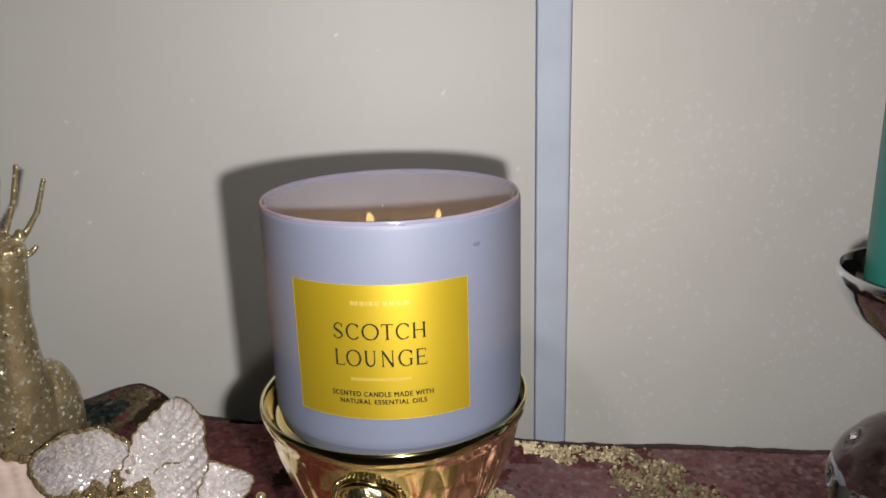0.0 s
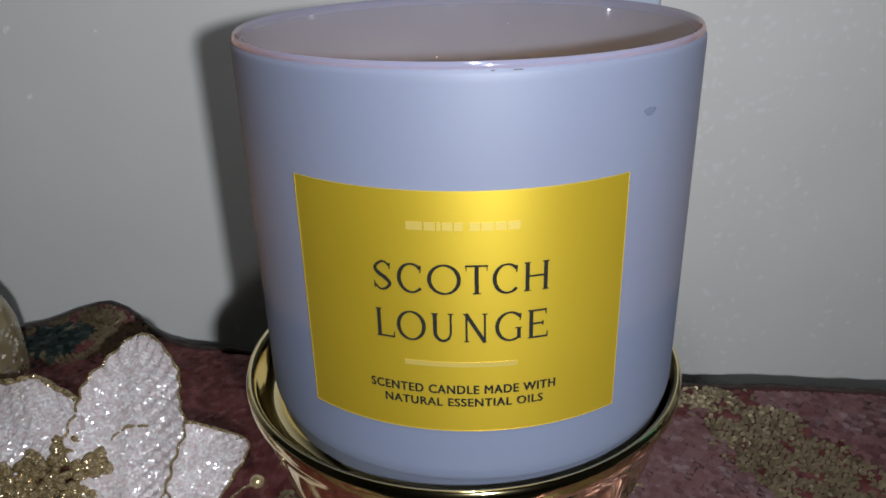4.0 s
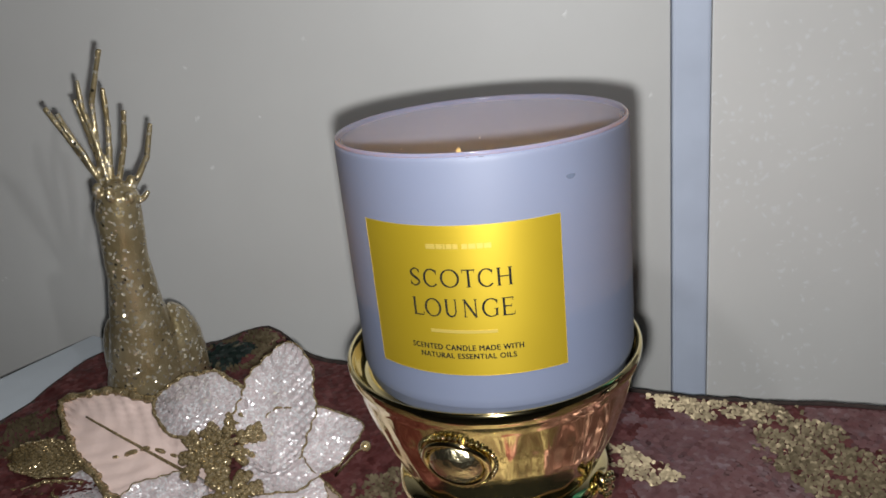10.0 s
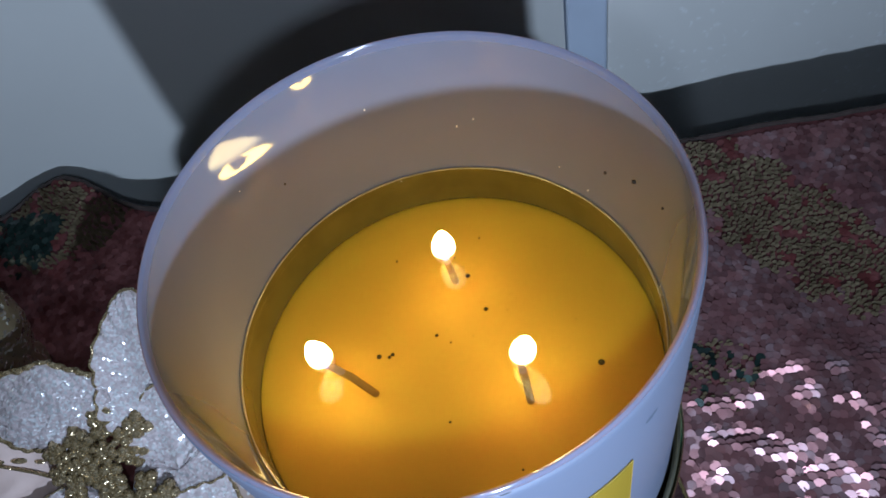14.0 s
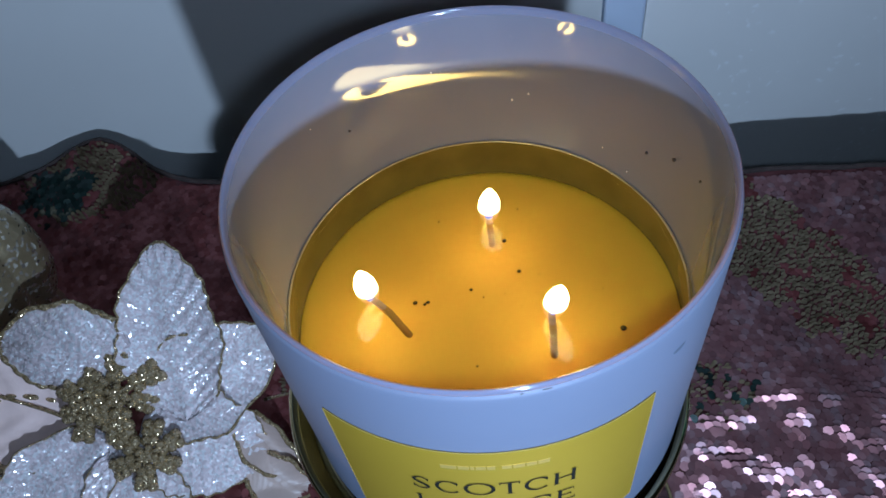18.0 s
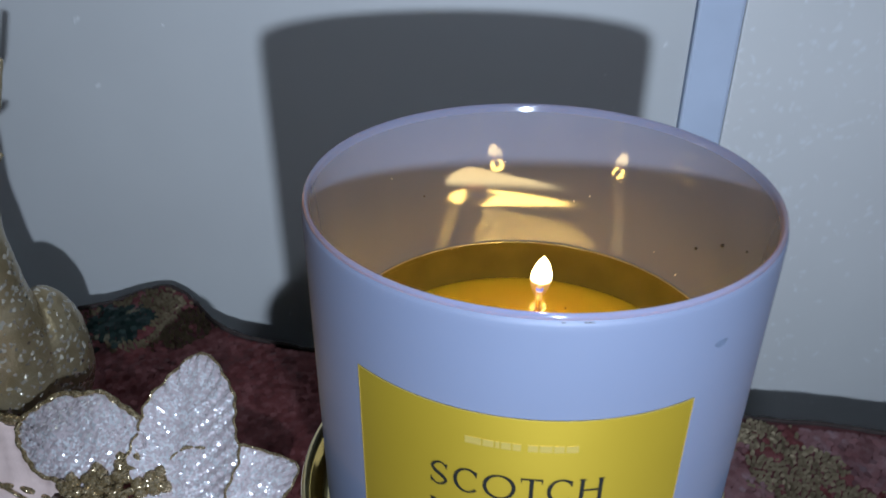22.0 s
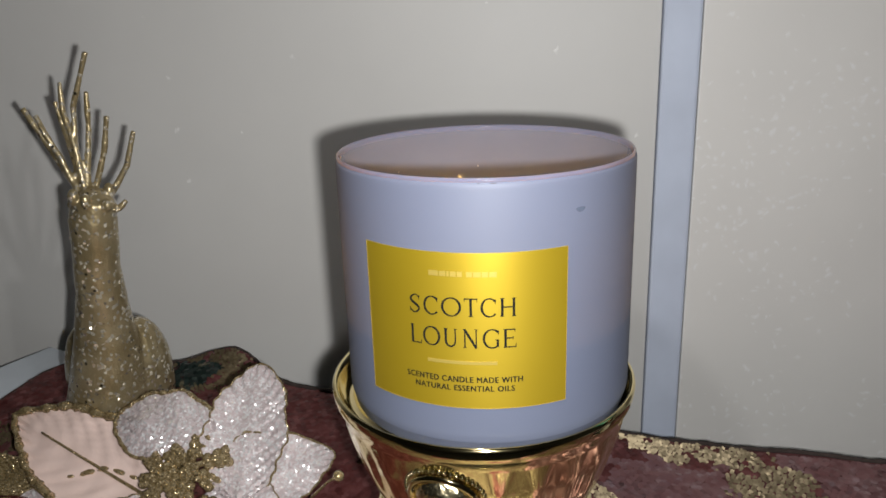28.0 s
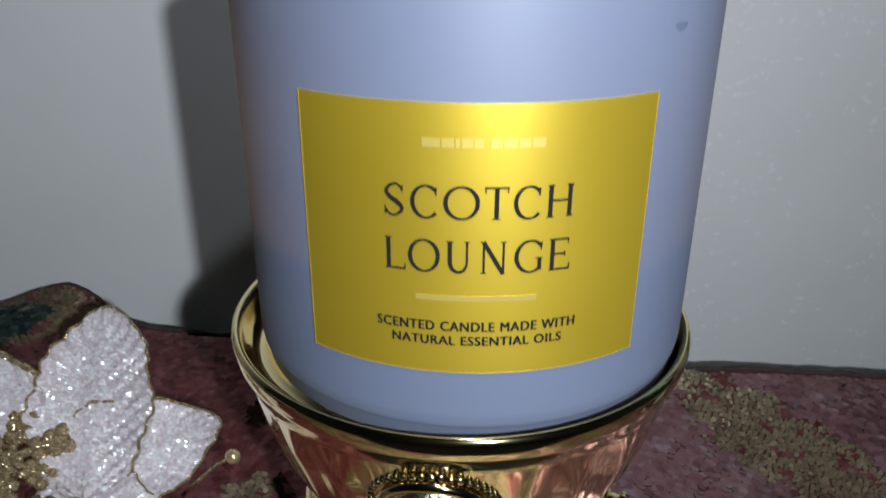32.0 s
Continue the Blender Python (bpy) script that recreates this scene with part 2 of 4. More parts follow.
def figurine_material():
    """Smooth gold leaf with sparse coarse flakes, denser in streaks, and a few dark pits."""
    m, t, p = material("gold_leaf_with_coarse_glitter")
    v = node(t, "ShaderNodeTexVoronoi", Scale=600.0)
    t.links.new(coords(t), v.inputs["Vector"])
    sep = t.nodes.new("ShaderNodeSeparateColor")
    t.links.new(v.outputs["Color"], sep.inputs[0])
    streak = t.nodes.new("ShaderNodeMath")
    streak.operation = "MULTIPLY_ADD"
    streak.inputs[1].default_value = 0.42
    t.links.new(noise_tex(t, 75, 2).outputs["Fac"], streak.inputs[0])
    t.links.new(sep.outputs[1], streak.inputs[2])
    flake = ramp(t, streak.outputs[0], [(0.0, (0, 0, 0)), (1.0, (0, 0, 0)), (1.0, (1, 1, 1))])
    tilt = t.nodes.new("ShaderNodeVectorMath")
    tilt.operation = "SUBTRACT"
    tilt.inputs[1].default_value = (0.5, 0.5, 0.5)
    t.links.new(v.outputs["Color"], tilt.inputs[0])
    some = t.nodes.new("ShaderNodeVectorMath")
    some.operation = "MULTIPLY"
    t.links.new(tilt.outputs[0], some.inputs[0])
    t.links.new(flake, some.inputs[1])
    geo = t.nodes.new("ShaderNodeNewGeometry")
    add = t.nodes.new("ShaderNodeVectorMath")
    t.links.new(geo.outputs["Normal"], add.inputs[0])
    t.links.new(some.outputs[0], add.inputs[1])
    nrm = t.nodes.new("ShaderNodeVectorMath")
    nrm.operation = "NORMALIZE"
    t.links.new(add.outputs[0], nrm.inputs[0])
    b = node(t, "ShaderNodeBump", Strength=0.32, Distance=0.001)
    t.links.new(noise_tex(t, 480, 3).outputs["Fac"], b.inputs["Height"])
    t.links.new(nrm.outputs[0], b.inputs["Normal"])
    t.links.new(b.outputs["Normal"], p.inputs["Normal"])
    ground = ramp(t, noise_tex(t, 60, 4).outputs["Fac"], [(0.3, (0.31, 0.238, 0.115)), (0.7, (0.48, 0.395, 0.235))])
    pits = node(t, "ShaderNodeTexVoronoi", Scale=300.0)
    t.links.new(coords(t), pits.inputs["Vector"])
    dark = t.nodes.new("ShaderNodeSeparateColor")
    t.links.new(pits.outputs["Color"], dark.inputs[0])
    pit = ramp(t, dark.outputs[2], [(0.0, (1, 1, 1)), (0.045, (1, 1, 1)), (0.05, (0, 0, 0))])
    near = ramp(t, pits.outputs["Distance"], [(0.22, (1, 1, 1)), (0.32, (0, 0, 0))])
    both = t.nodes.new("ShaderNodeMath")
    both.operation = "MULTIPLY"
    t.links.new(pit, both.inputs[0])
    t.links.new(near, both.inputs[1])
    colours = []
    for factor, first, second in ((flake, ground, (0.80, 0.72, 0.56, 1)), (both.outputs[0], None, (0.04, 0.035, 0.02, 1))):
        mix = t.nodes.new("ShaderNodeMix")
        mix.data_type = "RGBA"
        t.links.new(factor, mix.inputs["Factor"])
        t.links.new(first or colours[-1], mix.inputs[6])
        mix.inputs[7].default_value = second
        colours.append(mix.outputs[2])
    t.links.new(colours[-1], p.inputs["Base Color"])
    t.links.new(ramp(t, streak.outputs[0], [(0.0, (0.34,) * 3), (0.99, (0.34,) * 3), (1.0, (0.14,) * 3)]), p.inputs["Roughness"])
    p.inputs["Metallic"].default_value = 0.66
    p.inputs["Coat Weight"].default_value, p.inputs["Coat Roughness"].default_value = 0.5, 0.22
    return m


DEER = figurine_material()


def sequin_material(name, colours, metal, rough):
    m, t, p = material(name)
    g = t.nodes.new("ShaderNodeNewGeometry")
    half = t.nodes.new("ShaderNodeMath")
    half.operation = "MULTIPLY_ADD"
    half.inputs[1].default_value = 0.5
    t.links.new(g.outputs["Random Per Island"], half.inputs[0])
    cloud = t.nodes.new("ShaderNodeMapRange")
    for k, v in ((1, 0.32), (2, 0.68), (3, -0.1), (4, 0.6)):
        cloud.inputs[k].default_value = v
    t.links.new(noise_tex(t, 75, 3, 0.6).outputs["Fac"], cloud.inputs[0])
    t.links.new(cloud.outputs[0], half.inputs[2])
    t.links.new(ramp(t, half.outputs[0], colours), p.inputs["Base Color"])
    p.inputs["Metallic"].default_value, p.inputs["Roughness"].default_value = metal, rough
    return m


SEQUIN = sequin_material("mauve_sequins", [(0.0, (0.215, 0.097, 0.100)), (0.6, (0.255, 0.135, 0.138)), (1.0, (0.34, 0.235, 0.25))], 0.72, 0.36)
SEQUIN_RED = sequin_material("burgundy_sequins", [(0.0, (0.085, 0.020, 0.018)), (0.5, (0.15, 0.042, 0.040)), (1.0, (0.25, 0.095, 0.092))], 0.55, 0.42)
SEQUIN_GOLD = sequin_material("champagne_sequin_backs", [(0.0, (0.085, 0.062, 0.034)), (0.3, (0.18, 0.140, 0.080)), (1.0, (0.285, 0.23, 0.137))], 0.6, 0.42)
SEQUIN_DARK = sequin_material("dark_green_sequins", [(0.0, (0.012, 0.02, 0.018)), (0.8, (0.03, 0.05, 0.042)), (1.0, (0.25, 0.22, 0.14))], 0.5, 0.35)


def label_material():
    """Satin gold paper with a fine grain."""
    m, t, p = material("brushed_gold_label")
    n = noise_tex(t, 1400, 2)
    t.links.new(ramp(t, noise_tex(t, 25, 2).outputs["Fac"], [(0.3, (0.378, 0.266, 0.012)), (0.7, (0.412, 0.292, 0.015))]), p.inputs["Base Color"])
    p.inputs["Metallic"].default_value, p.inputs["Roughness"].default_value = 0.62, 0.48
    bump(t, p, n.outputs["Fac"], 0.03, 0.0003)
    brushed = t.nodes.new("ShaderNodeTangent")
    brushed.direction_type, brushed.axis = "RADIAL", "Z"
    t.links.new(brushed.outputs[0], p.inputs["Tangent"])
    p.inputs["Anisotropic"].default_value, p.inputs["Anisotropic Rotation"].default_value = 0.3, 0.25
    return m


LABEL = label_material()


def wax_material():
    m, t, p = material("amber_wax")
    t.links.new(ramp(t, noise_tex(t, 35, 3).outputs["Fac"], [(0.3, (0.56, 0.380, 0.0002)), (0.7, (0.62, 0.430, 0.0003))]), p.inputs["Base Color"])
    p.inputs["Roughness"].default_value = 0.5
    p.inputs["Specular IOR Level"].default_value = 0.1
    p.inputs["Subsurface Weight"].default_value = 0.75
    p.inputs["Subsurface Radius"].default_value = (0.012, 0.010, 0.002)
    p.inputs["Subsurface Scale"].default_value = 1.0
    return m


WAX = wax_material()


def clear_material(name, tint, rough, ior):
    """Thin clear layer: see-through, with gloss that grows at a flat angle."""
    m, t, p = material(name)
    t.nodes.remove(p)
    out = t.nodes["Material Output"]
    tr = node(t, "ShaderNodeBsdfTransparent", Color=(*tint, 1))
    gl = node(t, "ShaderNodeBsdfGlossy", Roughness=rough)
    fr = node(t, "ShaderNodeFresnel", IOR=ior)
    mix = t.nodes.new("ShaderNodeMixShader")
    t.links.new(fr.outputs[0], mix.inputs[0])
    t.links.new(tr.outputs[0], mix.inputs[1])
    t.links.new(gl.outputs[0], mix.inputs[2])
    t.links.new(mix.outputs[0], out.inputs["Surface"])
    return m


LIQUID = clear_material("melted_amber_wax", (0.95, 0.83, 0.20), 0.02, 1.27)


def glass_material():
    m, t, p = material("clear_crystal_glass")
    p.inputs["Base Color"].default_value = (0.95, 0.93, 0.96, 1)
    p.inputs["Transmission Weight"].default_value = 1.0
    p.inputs["Roughness"].default_value, p.inputs["IOR"].default_value = 0.01, 1.5
    return m


GLASS = glass_material()


def flame_material():
    """Gives off light: white-yellow body, clear and faint round the wick."""
    m, t, p = material("candle_flame")
    t.nodes.remove(p)
    tex = t.nodes.new("ShaderNodeTexCoord")
    sep = t.nodes.new("ShaderNodeSeparateXYZ")
    t.links.new(tex.outputs["Generated"], sep.inputs[0])
    e = node(t, "ShaderNodeEmission", Strength=22.0)
    t.links.new(ramp(t, sep.outputs[2], [(0.0, (0.30, 0.25, 0.35)), (0.16, (1.0, 0.30, 0.06)), (0.42, (1.0, 0.64, 0.22)), (1.0, (1.0, 0.58, 0.17))]), e.inputs["Color"])
    clear = t.nodes.new("ShaderNodeBsdfTransparent")
    body = node(t, "ShaderNodeMixShader")
    t.links.new(ramp(t, sep.outputs[2], [(0.0, (0.002,) * 3), (0.40, (0.012,) * 3), (0.62, (1, 1, 1))]), body.inputs["Fac"])
    t.links.new(clear.outputs[0], body.inputs[1])
    t.links.new(e.outputs[0], body.inputs[2])
    t.links.new(body.outputs[0], t.nodes["Material Output"].inputs["Surface"])
    return m


FLAME = flame_material()
EMBER, _, ember_base = material("glowing_wick_ember")
ember_base.inputs["Base Color"].default_value = (0.3, 0.06, 0.02, 1)
ember_base.inputs["Emission Color"].default_value, ember_base.inputs["Emission Strength"].default_value = (1.0, 0.16, 0.04, 1), 1.6
BLUE_ZONE, _, blue_base = material("blue_flame_root")
blue_base.inputs["Base Color"].default_value = (0.02, 0.03, 0.10, 1)
blue_base.inputs["Emission Color"].default_value, blue_base.inputs["Emission Strength"].default_value = (0.10, 0.22, 0.9, 1), 0.5

# ---- building helpers ----
BASE = {}


def thing(name, base, label, category, group="", kind=""):
    ob = new(name)
    ob.location = base
    ob.empty_display_size = 0.01
    BASE[ob.name] = Vector(base)
    return tagged(ob, label, category, group, kind)


def mesh_of(name, bm, mat, origin=(0, 0, 0), smooth=True):
    me = bpy.data.meshes.new(name)
    for e in bm.edges:
        if len(e.link_faces) == 2 and e.calc_face_angle(0.0) > 0.95:
            e.smooth = False
    bmesh.ops.translate(bm, verts=bm.verts, vec=-Vector(origin))
    bm.to_mesh(me)
    bm.free()
    if smooth:
        me.polygons.foreach_set("use_smooth", [True] * len(me.polygons))
    me.materials.append(mat)
    return me


def part(name, bm, mat, parent, label="", smooth=True):
    base = BASE[parent.name]
    ob = new(name, mesh_of(name, bm, mat, base, smooth))
    ob.parent = parent
    BASE[ob.name] = base
    return tagged(ob, label)


def solo(name, bm, mat, label, category, kind="", base=(0, 0, 0), group="", smooth=True):
    ob = new(name, mesh_of(name, bm, mat, base, smooth))
    ob.location = base
    BASE[ob.name] = Vector(base)
    return tagged(ob, label, category, group, kind)


def box(x0, x1, y0, y1, z0, z1, bevel=0.0, bm=None):
    bm = bm or bmesh.new()
    made = bmesh.ops.create_cube(bm, size=1.0)["verts"]
    for v in made:
        v.co = Vector(((x0 + x1) / 2 + v.co.x * (x1 - x0), (y0 + y1) / 2 + v.co.y * (y1 - y0), (z0 + z1) / 2 + v.co.z * (z1 - z0)))
    if bevel:
        edges = list({e for v in made for e in v.link_edges})
        bmesh.ops.bevel(bm, geom=edges, offset=bevel, segments=2, affect="EDGES", profile=0.5)
    return bm


def lathe(profile, centre=(0, 0, 0), seg=96, wobble=None, bm=None, closed=False):
    """Turns a list of (radius, height) round an upright axis."""
    bm = bm or bmesh.new()
    cx, cy, cz = centre
    rings = []
    for r, z in profile:
        if r < 1e-6:
            rings.append([bm.verts.new((cx, cy, cz + z))])
            continue
        ring = []
        for i in range(seg):
            a = 2 * math.pi * i / seg
            k = r * (1 + (wobble(a, z) if wobble else 0))
            ring.append(bm.verts.new((cx + k * math.cos(a), cy + k * math.sin(a), cz + z)))
        rings.append(ring)
    pairs = list(zip(rings, rings[1:])) + ([(rings[-1], rings[0])] if closed else [])
    for a, b in pairs:
        for i in range(seg):
            j = (i + 1) % seg
            if len(a) == 1 and len(b) > 1:
                bm.faces.new((a[0], b[j], b[i]))
            elif len(b) == 1 and len(a) > 1:
                bm.faces.new((a[i], a[j], b[0]))
            elif len(a) > 1:
                bm.faces.new((a[i], a[j], b[j], b[i]))
    bmesh.ops.recalc_face_normals(bm, faces=bm.faces)
    return bm


def rounded(points, radius=0.002, steps=4):
    """A profile with its inner corners rounded off."""
    out = [points[0]]
    for a, b, c in zip(points, points[1:], points[2:]):
        a, b, c = Vector(a), Vector(b), Vector(c)
        r = min(radius, (a - b).length * 0.45, (c - b).length * 0.45)
        p, q = b + (a - b).normalized() * r, b + (c - b).normalized() * r
        for i in range(steps + 1):
            k = i / steps
            out.append(tuple((1 - k) ** 2 * p + 2 * k * (1 - k) * b + k * k * q))
    return out + [points[-1]]


def tube(points, radii, sides=8, bm=None, caps=True):
    """A round rod along points."""
    bm = bm or bmesh.new()
    pts = [Vector(p) for p in points]
    radii = radii if isinstance(radii, (list, tuple)) else [radii] * len(pts)
    rings, side = [], None
    for i, p in enumerate(pts):
        d = (pts[min(i + 1, len(pts) - 1)] - pts[max(i - 1, 0)]).normalized()
        side = d.orthogonal().normalized() if side is None else (side - d * side.dot(d)).normalized()
        up = d.cross(side)
        rings.append([bm.verts.new(p + (side * math.cos(2 * math.pi * k / sides) + up * math.sin(2 * math.pi * k / sides)) * radii[i]) for k in range(sides)])
    for a, b in zip(rings, rings[1:]):
        for k in range(sides):
            bm.faces.new((a[k], a[(k + 1) % sides], b[(k + 1) % sides], b[k]))
    if caps:
        bm.faces.new(rings[0][::-1])
        bm.faces.new(rings[-1])
    return bm


def blob(centre, radii, bm=None, seg=24):
    bm = bm or bmesh.new()
    made = bmesh.ops.create_uvsphere(bm, u_segments=seg, v_segments=seg // 2, radius=1.0)["verts"]
    for v in made:
        v.co = Vector([c + k * x for c, k, x in zip(centre, radii, v.co)])
    return bm


def smoothstep(a, b, x):
    k = max(0.0, min(1.0, (x - a) / (b - a)))
    return k * k * (3 - 2 * k)


# ---- the room: a panelled wall behind; three plain walls, floor and ceiling added out of view ----
WALL_TURN = math.degrees(math.atan(0.113))
TO_WALL = pose(0, 0.2775, 0, 0, 0, WALL_TURN)


def wall_piece(name, dims, mat, label, category, bevel=0.0):
    ob = solo(name, box(*dims, bevel=bevel), mat, label, category, "structure", smooth=False)
    ob.matrix_basis = TO_WALL
    return ob


wall_piece("wall_north", (-1.6, 1.6, 0.004, 0.08, -0.9, 1.5), GAP, "dark backing wall behind pale panels", "wall")
wall_piece("wall_panel_1", (-1.6, 0.0733, 0, 0.012, -0.9, 1.5), WALL, "smooth warm white panel behind the candle", "wall panel", 0.0008)
wall_piece("wall_panel_2", (0.1001, 1.6, 0, 0.012, -0.9, 1.5), WALL_LIT_FLECKS, "warm white panel with painted glints beside the trim strip", "wall panel", 0.0008)
wall_piece("trim", (0.0742, 0.0992, -0.0025, 0.010, -0.9, 1.5), TRIM, "narrow blue-white upright trim strip between two panels", "trim strip", 0.002)
solo("wall_west", box(-1.68, -1.6, -2.2, 0.4, -0.9, 1.5), ROOM, "plain near-black room wall, added out of view", "wall", "structure", smooth=False)
solo("wall_east", box(1.6, 1.68, -2.2, 0.6, -0.9, 1.5), ROOM, "plain near-black room wall, added out of view", "wall", "structure", smooth=False)
solo("wall_south", box(-1.68, 1.68, -2.28, -2.2, -0.9, 1.5), ROOM, "plain near-black room wall, added out of view", "wall", "structure", smooth=False)
solo("floor", box(-1.68, 1.68, -2.28, 0.6, -0.96, -0.9), ROOM, "plain near-black floor, added out of view", "floor", "structure", smooth=False)
solo("ceiling", box(-1.68, 1.68, -2.28, 0.6, 1.5, 1.56), ROOM, "plain near-black ceiling, added out of view", "ceiling", "structure", smooth=False)


# ---- the white table ----
def table_z(x):
    return -0.1400 - 0.068 * x


def tilted(bm):
    for v in bm.verts:
        v.co.z += table_z(v.co.x)
    return bm


table = thing("side_table", (0, -0.1, -0.9), "white painted side table under a sequin runner", "table")
bm = bmesh.new()
outline = [(-0.388, 0.222), (-0.29, 0.200), (-0.16, 0.176), (0.55, 0.170), (0.55, -0.150), (-0.50, -0.150)]
low = [bm.verts.new((x, y, -0.025)) for x, y in outline]
top = [bm.verts.new((x, y, 0.0)) for x, y in outline]
bm.faces.new(low), bm.faces.new(top[::-1])
for i in range(6):
    bm.faces.new((low[i], low[(i + 1) % 6], top[(i + 1) % 6], top[i]))
bmesh.ops.recalc_face_normals(bm, faces=bm.faces)
bmesh.ops.bevel(bm, geom=bm.edges[:], offset=0.003, segments=2, affect="EDGES")
part("tabletop", tilted(bm), TABLE, table, smooth=False)
for lx, ly in ((-0.36, 0.18), (0.5, 0.11), (0.5, -0.12), (-0.45, -0.12)):
    part("leg", box(lx - 0.02, lx + 0.02, ly - 0.02, ly + 0.02, -0.9, table_z(lx) - 0.018, 0.003), TABLE, table, smooth=False)


# ---- the sequin runner ----
def cloth_back(x):
    return 0.201 + 0.032 * math.exp(-((x + 0.234) / 0.034) ** 2)


def cloth_left(y):
    return -0.348 - 0.13 * (0.2 - y)


def cloth_z(x, y):
    z = table_z(x) + 0.0045 + 0.04 * max(0.0, x - 0.10) * smoothstep(0.12, 0.2, y)
    fold = 0.0045 * noise.noise((x * 11, y * 11, 1.7)) + 0.0022 * noise.noise((x * 31, y * 31, 5.1)) + 0.003 * math.sin(x * 46 + y * 30) * smoothstep(0.05, 0.2, abs(x))
    z += fold * (1 - 0.6 * smoothstep(0.15, 0.19, y))
    z += 0.007 * math.exp(-((x + 0.228) / 0.030) ** 2) * smoothstep(0.15, 0.22, y)
    flat = smoothstep(0.10, 0.06, math.hypot(x + 0.004, y - 0.004))
    return max(table_z(x) + 0.0022, z * (1 - flat) + (table_z(x) + 0.003) * flat)


runner = thing("sequin_runner", (0, 0, table_z(0)), "crumpled burgundy and champagne reversible sequin runner on the table", "table runner")
bm = bmesh.new()
NX, NY = 180, 100
grid = []
for j in range(NY + 1):
    row = []
    for i in range(NX + 1):
        u, w = i / NX, j / NY
        y = -0.148 + w * 0.378
        x = cloth_left(y) * (1 - u) + 0.45 * u
        y = -0.148 + w * (cloth_back(x) + 0.004 * noise.noise((x * 20, 3.3, 0)) + 0.148)
        row.append(bm.verts.new((x, y, cloth_z(x, y))))
    grid.append(row)
for j in range(NY):
    for i in range(NX):
        bm.faces.new((grid[j][i], grid[j][i + 1], grid[j + 1][i + 1], grid[j + 1][i]))
rim_points = [grid[NY][i].co.copy() for i in range(NX + 1)]
left_points = [grid[j][0].co.copy() for j in range(NY + 1)]
extr = bmesh.ops.extrude_face_region(bm, geom=bm.faces[:])
for v in [g for g in extr["geom"] if isinstance(g, bmesh.types.BMVert)]:
    v.co.z -= 0.0016
bmesh.ops.recalc_face_normals(bm, faces=bm.faces)
part("backing_fabric", bm, BACKING, runner, "burgundy fabric backing")
# edge tubes, their shadow line painted into the colour
part("hem", tube([p + Vector((0, 0.0005, 0.0005 + 0.0008 * noise.noise(p * 90))) for p in rim_points], [0.0016 + 0.0006 * noise.noise(p * 150) for p in rim_points], 6), HEM_SHADE, runner, "rolled hem darkened to give a shadow line")
part("hem", tube(left_points, 0.0015, 6), HEM_SHADE, runner, "rolled hem darkened to give a shadow line")

# patches with negative y lie out of view, added for the bowl to reflect
PATCHES = [(0.160, 0.135, 0.068, 0.029, -53), (0.095, 0.198, 0.046, 0.023, -4), (0.046, 0.122, 0.026, 0.013, -25), (-0.234, 0.200, 0.042, 0.028, 0), (-0.088, 0.075, 0.018, 0.012, 40), (-0.09, 0.14, 0.02, 0.010, 70), (-0.33, 0.08, 0.035, 0.02, 50), (0.055, -0.125, 0.05, 0.018, 20), (-0.06, -0.105, 0.05, 0.020, -15), (-0.01, -0.135, 0.03, 0.012, 10), (0.12, -0.09, 0.04, 0.02, -30), (0.16, -0.02, 0.012, 0.03, -10)]


def zone(x, y):
    """0: burgundy face, 1: champagne backs, 2: dark green."""
    wob = 0.45 * noise.noise((x * 60, y * 60, 9.0)) + 0.40 * noise.noise((x * 150, y * 150, 2.0)) + 0.25 * noise.noise((x * 420, y * 420, 6.0))
    if math.hypot((x + 0.249) / 0.022, (y - 0.194) / 0.018) + wob < 1:
        return 2
    if math.hypot((x - 0.099) / 0.021, (y - 0.061) / 0.016) + 0.8 * wob < 1:
        mixed = noise.noise((x * 330, y * 330, 7.0))
        return 2 if mixed > 0.27 else 1 if mixed < -0.05 else 0
    # unseen front rows: champagne added to put gold reflections into the bowl
    if y < -0.055 + 0.03 * wob and noise.noise((x * 24, y * 24, 3.0)) > -0.2:
        return 1
    for cx, cy, a, b, turn in PATCHES:
        c, s = math.cos(radians(turn)), math.sin(radians(turn))
        u, w = ((x - cx) * c + (y - cy) * s) / a, (-(x - cx) * s + (y - cy) * c) / b
        if u * u + w * w + wob * 1.4 < 1:
            return 3 if noise.noise((x * 95, y * 95, 21.0)) + 0.35 * noise.noise((x * 300, y * 300, 22.0)) > 0.30 else 1
    if y > 0.168 and x < 0.15 and noise.noise((x * 45, y * 45, 8.0)) > -0.1:
        return 3
    if x < 0.045 + 0.03 * wob:
        return 3
    return 0


def sequin_points(across, along):
    spots = []
    j, y = 0, -0.146
    while y < 0.24:
        x = -0.42 + (across / 2 if j % 2 else 0)
        while x < 0.40:
            if cloth_left(y) + 0.004 < x and y < cloth_back(x) - 0.003 and math.hypot(x + 0.004, y - 0.004) > 0.05:
                spots.append((x + random.uniform(-0.0006, 0.0006), y + random.uniform(-0.0006, 0.0006)))
            x += across
        y += along
        j += 1
    return spots


def sequin_frame(x, y, loose, lean=(0.0, -0.10)):
    e = 0.002
    n = Vector((cloth_z(x - e, y) - cloth_z(x + e, y), cloth_z(x, y - e) - cloth_z(x, y + e), 2 * e)).normalized()
    n = (n + Vector((lean[0] + random.gauss(0, loose), lean[1] + random.gauss(0, loose), 0))).normalized()
    s = n.orthogonal().normalized()
    return Vector((x, y, cloth_z(x, y) + 0.0011)), s, n.cross(s)


